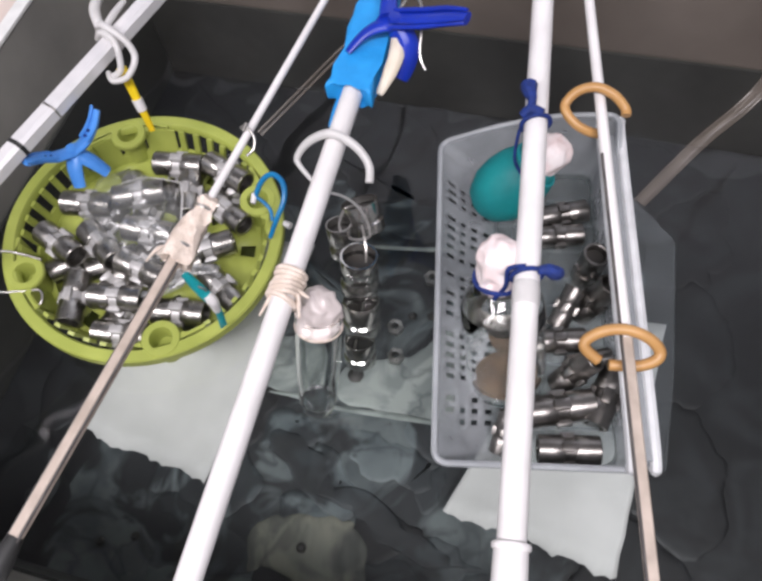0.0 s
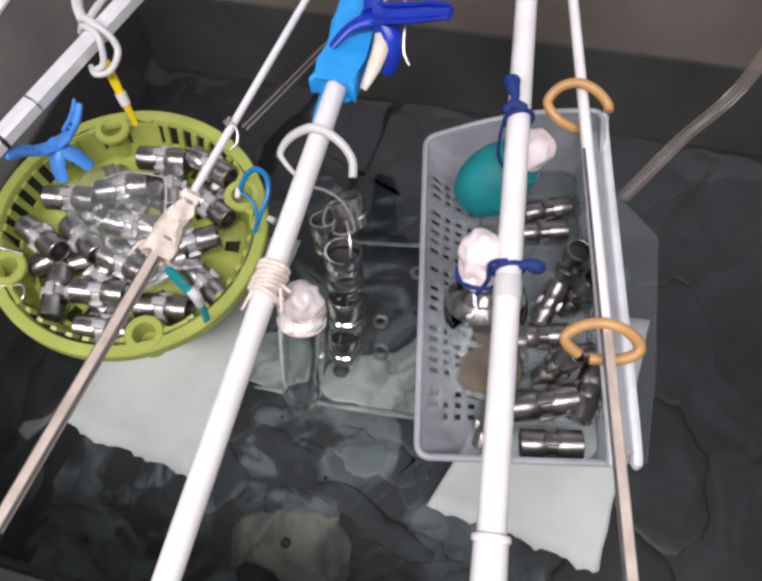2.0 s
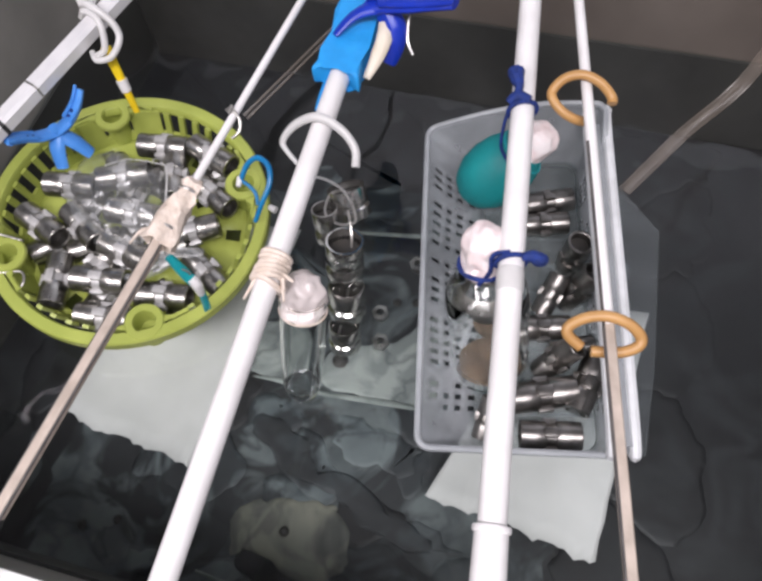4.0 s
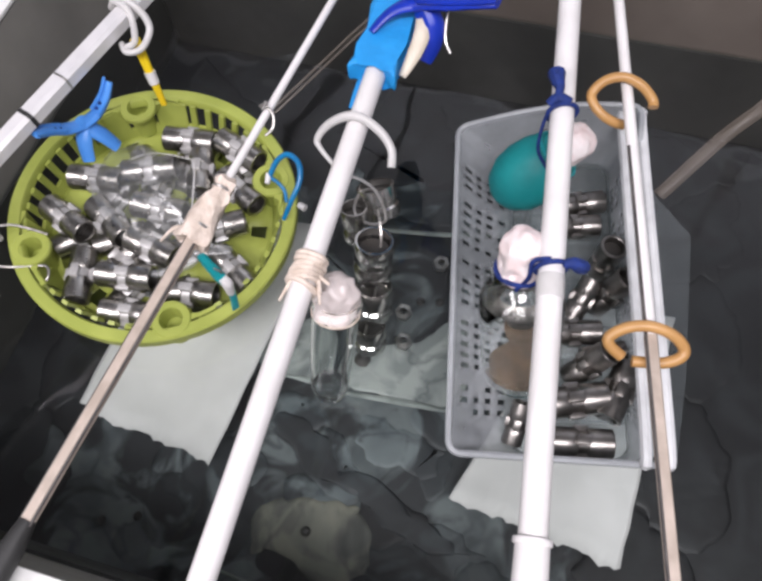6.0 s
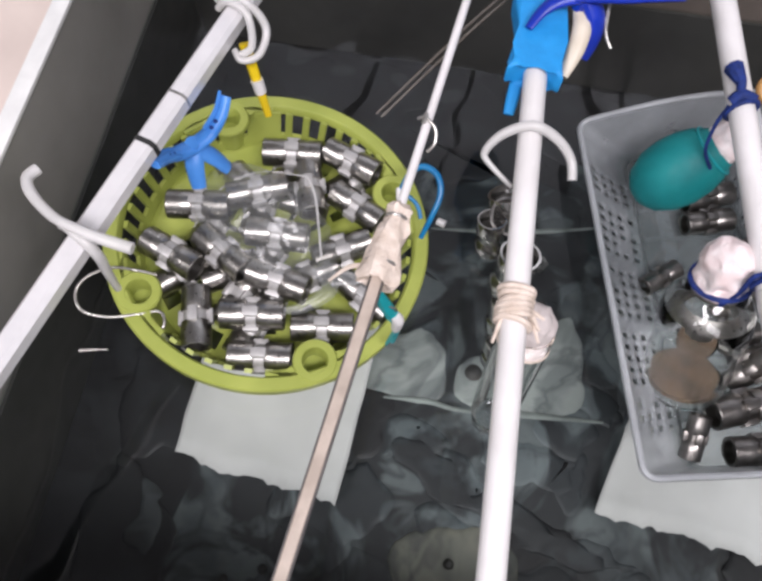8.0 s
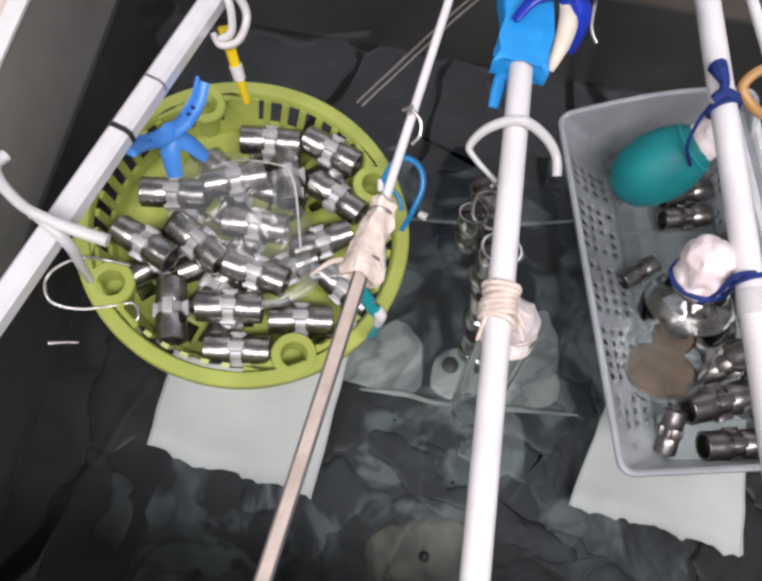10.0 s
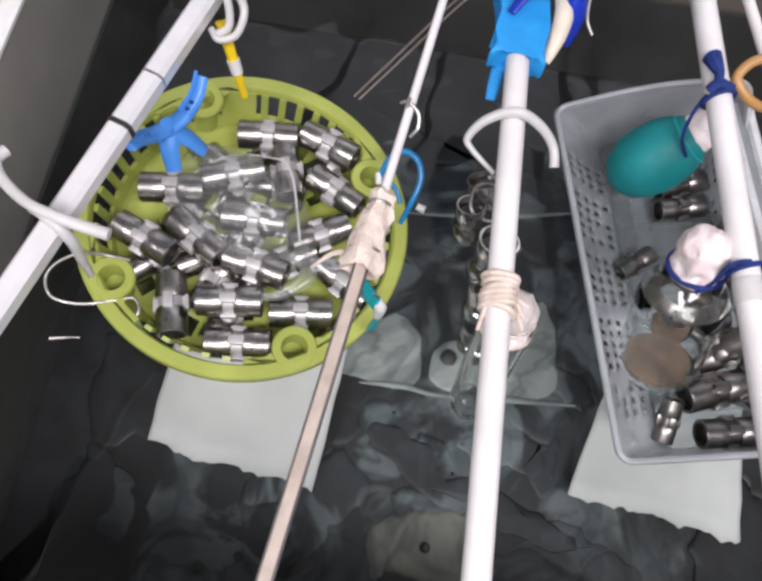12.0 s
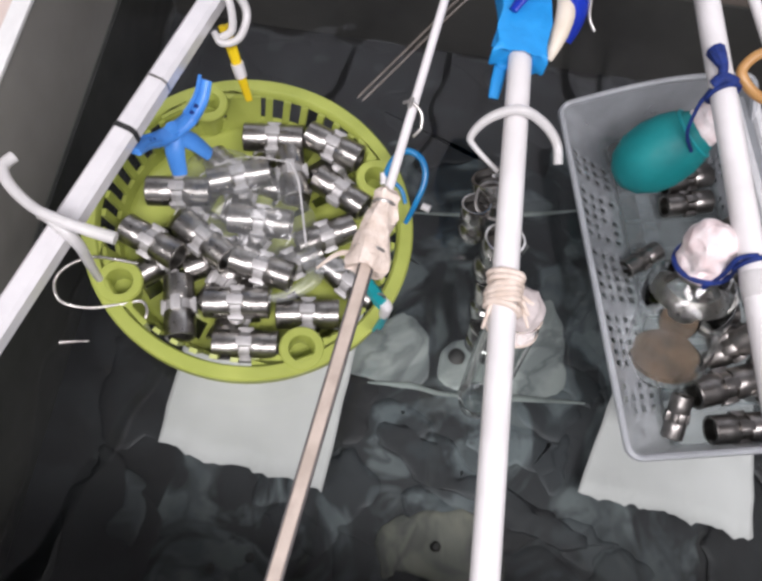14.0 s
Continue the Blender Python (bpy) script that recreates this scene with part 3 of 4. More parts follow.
# ---- steel fittings ----
def fitting_meshes():
    s = B()
    add_lathe(s, [(0.0076, 0.0036), (0.0098, 0.0036), (0.0101, 0.0040), (0.0101, 0.0120), (0.0101, 0.0205), (0.0097, 0.0210), (0.0084, 0.0210), (0.0078, 0.0205), (0.0076, 0.012)], seg=28, closed=True)
    c = B()
    add_lathe(c, [(0.0, -0.0042), (0.0086, -0.0042), (0.0086, 0.0042), (0.0, 0.0042)], seg=16)
    for k in range(4):
        add_box(c, (0.006, -0.0030, -0.0054), (0.0116, 0.0036, 0.0050), Matrix.Rotation(math.pi / 2 * k, 4, "Z"), bevel=0.0012)
    # black disc across the hollow sleeve, its inner shade put into colour
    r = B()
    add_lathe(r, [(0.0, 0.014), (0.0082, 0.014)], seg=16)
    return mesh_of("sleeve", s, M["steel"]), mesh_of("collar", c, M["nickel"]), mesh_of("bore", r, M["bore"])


SL, CO, BO = fitting_meshes()


def recoloured(me, material):
    """The same shape in another material."""
    m2 = me.copy()
    m2.materials.clear()
    m2.materials.append(material)
    return m2


# same shapes in a darker steel, for the milky basket
DARK_SL, DARK_CO = recoloured(SL, M["dark_steel"]), recoloured(CO, M["dark_steel"])


def fitting(x, y, z, turn, tilt=90.0, spin=0.0, scale=1.0, label="steel double-ended pipe fitting with a pale collar, lying in the basket", group="steel fittings", sleeve_mesh=None, collar_mesh=None):
    """Its axis lies level at tilt 90, upright at 0; turn: its heading from +x."""
    t = thing("pipe_fitting", label, "fitting", group=group)
    t.matrix_world = pose(x, y, z, 0, 0, turn) @ pose(0, 0, 0, 0, tilt, 0) @ pose(0, 0, 0, 0, 0, spin) @ Matrix.Scale(scale, 4)
    for k in (0, 1):
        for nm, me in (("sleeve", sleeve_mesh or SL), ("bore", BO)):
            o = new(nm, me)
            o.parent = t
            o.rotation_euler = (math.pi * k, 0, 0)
    o = new("collar", collar_mesh or CO)
    o.parent = t
    return t


# (x, y, z, turn, spin)
for x, y, z, turn, spin in (
    (-0.1685, 0.0490, 0.1590, 6, 0), (-0.1215, 0.0480, 0.1610, -21, 10), (-0.1500, 0.0230, 0.1550, -73, 0), (-0.1110, 0.0145, 0.1520, -28, -8),
    (-0.1170, -0.0215, 0.1470, 31, 20), (-0.2245, -0.0130, 0.1690, 8, 5), (-0.1855, 0.0070, 0.1670, 22, 0), (-0.2350, -0.0535, 0.1650, -22, 15),
    (-0.1990, -0.0465, 0.1650, -32, -6), (-0.1640, -0.0245, 0.1630, 1, 0), (-0.1560, -0.0595, 0.1610, -11, 12), (-0.2095, -0.0935, 0.1500, -75, 0),
    (-0.1695, -0.0860, 0.1550, 8, 5), (-0.1595, -0.1120, 0.1430, 7, 0), (-0.1205, -0.0820, 0.1410, 8, -4), (-0.0940, -0.0525, 0.1390, -32, 10),
    (-0.1380, -0.0450, 0.1420, 35, 20), (-0.1960, 0.0180, 0.1480, -40, 0), (-0.1850, -0.0700, 0.1430, 70, 40),
):
    fitting(x, y, z, turn, 90, spin, 1.07)
    if z > 0.154:
        fitting(x + 0.006 * math.sin(50 * x), y - 0.004, z - 0.0225, turn + 65, 90, spin + 20, 1.04, "steel double-ended pipe fitting in the lower layer of the basket")


# clear bag on the fittings
def clear_bag():
    bm = B()
    n, k = 90, 18
    rings = []
    for j in range(k):
        v = j / (k - 1)
        ring = []
        for i in range(n):
            a = 2 * math.pi * i / n
            rx, ry = 0.052 * (1 + 0.12 * noise.noise((math.cos(a) * 2, math.sin(a) * 2, 1))), 0.040
            s = math.cos(v * 1.45)
            crease = 1 + 0.10 * noise.noise((math.cos(a) * 3.0, math.sin(a) * 3.0, v * 2.5 + 5))
            x, y = rx * s * crease * math.cos(a), ry * s * crease * math.sin(a)
            z = 0.020 * math.sin(v * 1.5) * (1 + 0.35 * noise.noise((x * 60, y * 60, 2))) + 0.006 * (1 - abs(noise.noise((x * 70, y * 55, 7)))) + 0.003 * abs(noise.noise((x * 190, y * 150, 3)))
            c, q = math.cos(-0.5), math.sin(-0.5)
            ring.append(bm.verts.new((-0.177 + x * c - y * q, -0.019 + x * q + y * c, 0.162 - 0.09 * x + z)))
        rings.append(ring)
    for a, b in zip(rings, rings[1:]):
        for i in range(n):
            bm.faces.new((a[i], a[(i + 1) % n], b[(i + 1) % n], b[i]))
    bm.faces.new(rings[-1])
    t = thing("plastic_bag", "crumpled clear plastic bag lying on the steel fittings", "plastic bag")
    part("pouch", bm, M["bag"], t)
    # thin milky strands paint the bright highlight streaks along the bag's creases
    w = B()
    add_tube(w, [(-0.150, 0.020, 0.176), (-0.141, 0.005, 0.178), (-0.133, -0.022, 0.174), (-0.128, -0.04, 0.169)], 0.0008, 6)
    add_tube(w, [(-0.225, -0.03, 0.165), (-0.212, 0.0, 0.172), (-0.185, 0.018, 0.176), (-0.150, 0.020, 0.176)], 0.0005, 6)
    part("highlight_streak", w, M["offwhite"], t)
    tail = B()
    add_tube(tail, [(-0.128, -0.045, 0.168), (-0.118, -0.062, 0.166), (-0.135, -0.078, 0.163), (-0.15, -0.082, 0.162)], [0.008, 0.006, 0.004, 0.002], 8, flat=0.35)
    add_tube(tail, [(-0.118, -0.055, 0.168), (-0.10, -0.052, 0.17), (-0.088, -0.05, 0.172)], [0.006, 0.005, 0.003], 8, flat=0.35)
    part("tail", tail, M["bag"], t)


clear_bag()


# ---- rods across the tank ----
def rod(name, p, q, r, material, label, seg=20):
    t = thing(name, label, "rod", p)
    o = Vector(p)
    part("shaft", add_tube(B(), [Vector(p) - o, Vector(q) - o], r, seg, smooth=False), M[material], t)
    return t


def add_bar(bm, p, q, r, bevel=0.0012):
    """A square bar with softened edges from p to q, its top face level."""
    p, q = Vector(p), Vector(q)
    d, u, v = frame_of(q - p)
    ends = []
    for o in (p, q):
        ring = []
        for sx, sy in ((1, 1), (-1, 1), (-1, -1), (1, -1)):
            for k in ((0, 1) if sx * sy > 0 else (1, 0)):
                ring.append(bm.verts.new(o + u * sx * (r - bevel * k) + v * sy * (r - bevel * (1 - k))))
        ends.append(ring)
    for i in range(8):
        j = (i + 1) % 8
        bm.faces.new((ends[0][i], ends[0][j], ends[1][j], ends[1][i]))
    bm.faces.new(ends[0][::-1])
    bm.faces.new(ends[1])
    return bm


def on(p, q, y):
    p, q = Vector(p), Vector(q)
    return p.lerp(q, (y - p.y) / (q.y - p.y))


A0, A1 = (-0.3256, -0.32, 0.2340), (-0.1351, 0.31, 0.2780)
B0, B1 = (-0.1145, -0.335, 0.2385), (-0.0307, 0.31, 0.2660)
C0, C1 = (0.0010, -0.33, 0.2385), (-0.0030, 0.135, 0.2562)
D0, D1 = (0.1815, -0.33, 0.2348), (0.1063, 0.31, 0.2604)
E0, E1 = (0.2655, -0.33, 0.2390), (0.1347, 0.31, 0.2480)


def bands(t, p, q, items):
    """Collars on a rod: y, half-length, radius, material, name."""
    o = Vector(p)
    for y, h, r, material, name in items:
        a, b = on(p, q, y - h) - o, on(p, q, y + h) - o
        part(name, add_tube(B(), [a, a.lerp(b, 0.2), a.lerp(b, 0.8), b], [r * 0.96, r, r, r * 0.96], 18, smooth=False), M[material], t)


ra = thing("square_rod", "thick pale square aluminium rod laid across the tank", "rod", A0)
part("shaft", add_bar(B(), (0, 0, 0), Vector(A1) - Vector(A0), 0.0069, 0.0026), M["alu"], ra)
for y, h, r, material, name in ((-0.023, 0.0016, 0.0074, "black", "black_ring"), (0.013, 0.0008, 0.0072, "wire", "joint"), (-0.255, 0.066, 0.0078, "black", "grip")):
    part(name, add_bar(B(), on(A0, A1, y - h) - Vector(A0), on(A0, A1, y + h) - Vector(A0), r, 0.0028), M[material], ra)
rb = rod("thin_rod", on(B0, B1, -0.055), B1, 0.0029, "white", "thin white rod laid across the tank, its lower half pale wood", 14)
ob_b = on(B0, B1, -0.055)
part("wooden_shaft", add_bar(B(), on(B0, B1, -0.277) - ob_b, on(B0, B1, -0.05) - ob_b, 0.0035, 0.0008), M["tan"], rb, "pale wood lower half")
part("edge_strip", add_tube(B(), [on(B0, B1, -0.277) - ob_b + Vector((0.0037, 0, 0.0022)), on(B0, B1, -0.06) - ob_b + Vector((0.0037, 0, 0.0022))], 0.0010, 6, smooth=False), M["groove"], rb)
part("edge_strip", add_tube(B(), [on(B0, B1, -0.277) - ob_b + Vector((-0.0037, 0, 0.0022)), on(B0, B1, -0.06) - ob_b + Vector((-0.0037, 0, 0.0022))], 0.0008, 6, smooth=False), M["groove"], rb)
part("grip", add_tube(B(), [B0 - ob_b if isinstance(B0, Vector) else Vector(B0) - ob_b, on(B0, B1, -0.29) - ob_b, on(B0, B1, -0.274) - ob_b], [0.008, 0.0072, 0.0048], 12, smooth=False), M["black"], rb)
rc = rod("white_rod", C0, C1, 0.0078, "white", "white plastic rod laid across the tank")
rd = rod("white_rod", D0, D1, 0.0083, "white", "white plastic rod with a sleeve, laid across the tank")
bands(rd, D0, D1, [(-0.268, 0.058, 0.0100, "white", "sleeve"), (-0.2095, 0.0018, 0.0110, "white", "sleeve_lip"), (-0.06, 0.008, 0.0090, "offwhite", "tape")])
re_ = rod("thin_rod", on(E0, E1, -0.075), E1, 0.0040, "white", "thin white rod laid beside the milky basket, lower half pale wood", 14)
oe = on(E0, E1, -0.075)
part("wooden_shaft", add_bar(B(), Vector(E0) - oe, on(E0, E1, -0.072) - oe, 0.0033, 0.0008), M["tan"], re_, "pale wood lower half")
part("edge_strip", add_tube(B(), [Vector(E0) - oe + Vector((-0.0031, 0, 0.0022)), on(E0, E1, 0.06) - oe + Vector((-0.0031, 0, 0.0022))], 0.0012, 6, smooth=False), M["groove"], re_)


# ---- wraps, hooks, rings, cords ----
def coil_wrap(name, p, q, y0, y1, r, turns, material, label, category, wob=0.0008):
    t = thing(name, label, category)
    rng = random.Random(int((y0 + 2) * 1000))
    for k in range(turns):
        y = y0 + (y1 - y0) * (k + 0.5) / turns
        c = on(p, q, y)
        d, u, v = frame_of(Vector(q) - Vector(p))
        lean = rng.uniform(-0.25, 0.25)
        pts = [c + (r + rng.uniform(-wob, wob)) * (math.cos(a) * u + math.sin(a) * v) + d * lean * r * math.cos(a) for a in (2 * math.pi * s / 10 for s in range(10))]
        part("turn", add_tube(B(), pts, (y1 - y0) / turns * 0.62, 7, closed=True), M[material], t)
    return t


wc = coil_wrap("rubber_band", C0, C1, -0.100, -0.077, 0.0096, 7, "wrap", "cream rubber band wound many times round the white rod", "rubber band")
add_ = B()
for k, (dx, dy, dz) in enumerate(((0.014, -0.012, 0.004), (0.017, -0.004, 0.002), (0.015, -0.018, 0.0), (-0.011, -0.022, 0.0))):
    add_tube(add_, [on(C0, C1, -0.09) + Vector((0.008 if dx > 0 else -0.006, 0, 0.003)), on(C0, C1, -0.09) + Vector((dx, dy, dz))], [0.0018, 0.0009], 6, smooth=False)
part("loose_end", add_, M["wrap"], wc)
wb = thing("cloth_wrap", "cream cloth bundle tied round the thin rod", "cloth wrap")
bm = B()
p0, p1 = on(B0, B1, -0.085), on(B0, B1, -0.036)
d, u, v = frame_of(p1 - p0)
mm = Matrix((u.to_4d(), v.to_4d(), d.to_4d(), (0, 0, 0, 1))).transposed()
mm.col[3] = (*p0, 1)
for c in range(3):
    mm.col[c][3] = 0
add_lathe(bm, [(0.0, 0.003), (0.0112, -0.003), (0.0124, -0.001), (0.0112, 0.006), (0.0100, 0.016), (0.0086, 0.022), (0.0088, 0.028), (0.0080, 0.033), (0.0066, 0.037), (0.0058, 0.042), (0.0068, 0.047), (0.0045, 0.051), (0.0, 0.051)], mm, seg=26, wob=0.35)
for vv in bm.verts:
    vv.co += 0.0024 * Vector(noise.noise_vector(vv.co * 190)) + 0.0012 * Vector(noise.noise_vector(vv.co * 420))
part("cloth", bm, M["wrap"], wb)
for y in (-0.076, -0.045):
    c = on(B0, B1, y)
    rr = 0.0098 if y < -0.06 else 0.0066
    part("tie", add_tube(B(), [c + rr * (math.cos(a) * u + math.sin(a) * v) for a in (2 * math.pi * s / 12 for s in range(12))], 0.0011, 6, closed=True), M["wire"], wb)
part("tail", add_tube(B(), [on(B0, B1, -0.078) + Vector((-0.006, 0, 0)), on(B0, B1, -0.079) + Vector((-0.018, 0.001, -0.004)), on(B0, B1, -0.08) + Vector((-0.03, -0.004, -0.016))], [0.0022, 0.0016, 0.0008], 6), M["wrap"], wb)


def bent(name, label, category, pieces, group=""):
    """A bent bar or cord: pieces of name, points, radius, material."""
    t = thing(name, label, category, group=group)
    for nm, pts, r, material in pieces:
        part(nm, add_tube(B(), pts, r, 10), M[material], t)
    return t


yB = on(B0, B1, 0.022)
bent("wire_tie", "small grey wire loop round the thin rod", "wire tie", [("loop", [yB + Vector((-0.006, 0.004, 0.002)), yB + Vector((-0.001, 0.004, 0.0045)), yB + Vector((0.006, -0.001, 0.001)), yB + Vector((0.007, -0.008, -0.004)), yB + Vector((0.003, -0.014, -0.006))], 0.0011, "wire"), ("stub", [yB + Vector((-0.002, 0.0, 0.004)), yB + Vector((-0.001, 0.006, 0.006))], 0.0014, "wire")])

bent("plastic_hook", "milky plastic hook over the white rod, a cord below", "hook", [
    ("arc", [(-0.008, -0.001, 0.236), (-0.0245, 0.010, 0.242), (-0.0285, 0.016, 0.246), (-0.0195, 0.0235, 0.2565), (-0.0025, 0.027, 0.2645), (0.0145, 0.0245, 0.2575), (0.0255, 0.017, 0.249), (0.0285, 0.006, 0.243)], [0.0016, 0.0019, 0.0026, 0.0032, 0.0034, 0.0033, 0.0031, 0.0031], "offwhite"),
    ("cord", [(-0.010, -0.002, 0.232), (0.0, 0.010, 0.215), (0.008, 0.020, 0.19), (0.012, 0.026, 0.162)], 0.0011, "offwhite")])

hA = on(A0, A1, -0.092)
bent("plastic_hook", "milky plastic double hook clipped over the aluminium rod", "hook", [
    ("arm", [(-0.285, -0.059, 0.271), (-0.288, -0.067, 0.272), (-0.281, -0.077, 0.272), (-0.265, -0.088, 0.271), (-0.249, -0.093, 0.271), (-0.235, -0.096, 0.270), (-0.218, -0.098, 0.268)], [0.0034, 0.0034, 0.0033, 0.0031, 0.0031, 0.0035, 0.0037], "offwhite"),
    ("saddle", [hA + Vector((-0.012, 0.008, 0.004)), hA + Vector((-0.004, 0.004, 0.0105)), hA + Vector((0.006, -0.002, 0.0092)), hA + Vector((0.0125, -0.006, 0.0)), hA + Vector((0.012, -0.008, -0.02)), hA + Vector((0.010, -0.008, -0.045))], [0.0032, 0.0036, 0.0036, 0.0034, 0.003, 0.0024], "offwhite")])
bent("wire_hook", "thin bent steel wire hook through the basket ear", "hook", [
    ("wire", [(-0.238, -0.074, 0.172), (-0.252, -0.074, 0.174), (-0.266, -0.078, 0.182), (-0.279, -0.088, 0.184), (-0.284, -0.099, 0.182), (-0.278, -0.110, 0.178), (-0.262, -0.110, 0.172), (-0.244, -0.103, 0.167), (-0.231, -0.098, 0.165), (-0.226, -0.106, 0.163), (-0.231, -0.115, 0.160)], 0.0011, "wire"),
    ("barb", [(-0.282, -0.131, 0.152), (-0.270, -0.129, 0.154), (-0.262, -0.128, 0.155)], [0.0016, 0.0009, 0.0007], "wire")])

# ribbon loop and yellow peg on the aluminium rod
yl = on(A0, A1, 0.082)
bent("ribbon_loop", "milky plastic ribbon knotted round the aluminium rod", "ribbon", [
    ("loop", [yl + Vector((-0.014, 0.01, 0.002)), yl + Vector((-0.008, 0.008, 0.011)), yl + Vector((0.004, 0.003, 0.012)), yl + Vector((0.016, 0.0, 0.003)), yl + Vector((0.021, -0.006, -0.006)), yl + Vector((0.018, -0.02, -0.012)), yl + Vector((0.008, -0.026, -0.012)), yl + Vector((0.002, -0.020, -0.010))], [0.0036, 0.0034, 0.0032, 0.003, 0.0028, 0.0026, 0.0024, 0.0022], "offwhite"),
    ("second_turn", [yl + Vector((-0.012, 0.002, 0.002)), yl + Vector((-0.004, 0.0, 0.011)), yl + Vector((0.010, -0.006, 0.009)), yl + Vector((0.014, -0.018, -0.006)), yl + Vector((0.006, -0.022, -0.012))], 0.0026, "offwhite"),
    ("tail", [yl + Vector((-0.010, 0.008, 0.008)), yl + Vector((-0.018, 0.02, 0.014)), yl + Vector((-0.020, 0.034, 0.016)), yl + Vector((-0.027, 0.045, 0.014))], [0.004, 0.0045, 0.0035, 0.003], "offwhite"),
    ("upper_tail", [yl + Vector((-0.004, 0.006, 0.010)), yl + Vector((-0.002, 0.02, 0.012)), yl + Vector((0.0, 0.036, 0.012))], [0.0028, 0.0028, 0.0022], "offwhite")])
py0, py1 = Vector((-0.199, 0.074, 0.246)), Vector((-0.185, 0.056, 0.193))
t = thing("clothes_peg", "slim yellow plastic peg hanging on a ribbon, white band round it", "peg")
for s in (-1, 1):
    w = Vector((0.0011 * s, 0.0005 * s, 0))
    part("arm", add_tube(B(), [py0 + w * 1.6, py0.lerp(py1, 0.35) + w, py0.lerp(py1, 0.6) + w * 0.8, py1 + w * 0.7], [0.0024, 0.0026, 0.0025, 0.0017], 8), M["yellow"], t)
part("band", add_tube(B(), [py0.lerp(py1, 0.48), py0.lerp(py1, 0.66)], [0.0047, 0.0043], 12, smooth=False), M["white"], t, "white band")


# blue star-shaped clip on the basket rim
def star_clip():
    t = thing("spring_clip", "mid blue plastic clip with curved arms, gripping the basket", "clip")
    c = Vector((-0.2215, 0.004, 0.218))
    HANDLES = ([(0.0, 0.0, 0.002), (0.010, 0.008, 0.008), (0.0165, 0.018, 0.016), (0.0185, 0.028, 0.024)], [(0.0, 0.0, 0.002), (-0.007, -0.012, 0.008), (-0.010, -0.022, 0.018), (-0.010, -0.034, 0.028)])
    for pts in HANDLES:
        h = part("handle", add_tube(B(), [c + Vector(p) for p in pts], [0.0062, 0.0066, 0.0060, 0.0046], 12, flat=0.5), M["blue"], t)
        up = [c + Vector(p) + Vector((0.0008, -0.0012, 0.0034)) for p in pts[1:]]
        for s in (-1, 1):
            part("ridge", add_tube(B(), [p + Vector((0.0038 * s, -0.0020 * s, 0.0)) for p in up], [0.0016, 0.0015, 0.0012], 6), M["blue"], h)
        # navy boxes on the handle put the shade of its slots into colour
        for k in (0.25, 0.6):
            p = up[0].lerp(up[1], k) - Vector((0, 0, 0.0008))
            part("slot_shade", add_box(B(), p - Vector((0.0016, 0.0012, 0.0012)), p + Vector((0.0016, 0.0012, 0.0012)), bevel=0.0004), M["navy"], h)
    for pts in ([(0.0, 0.0, 0.0), (0.001, -0.010, -0.008), (0.004, -0.019, -0.020)], [(0.0, 0.0, 0.0), (0.011, 0.001, -0.010), (0.019, 0.001, -0.022)]):
        part("jaw", add_tube(B(), [c + Vector(p) for p in pts], [0.0070, 0.0066, 0.0052], 12, flat=0.6), M["blue"], t)
    part("pivot", add_lathe(B(), [(0, 0.007), (0.005, 0.0065), (0.0062, 0.003), (0.0062, -0.006), (0, -0.006)], Matrix.Translation(c), seg=14), M["blue"], t)
    return t


star_clip()


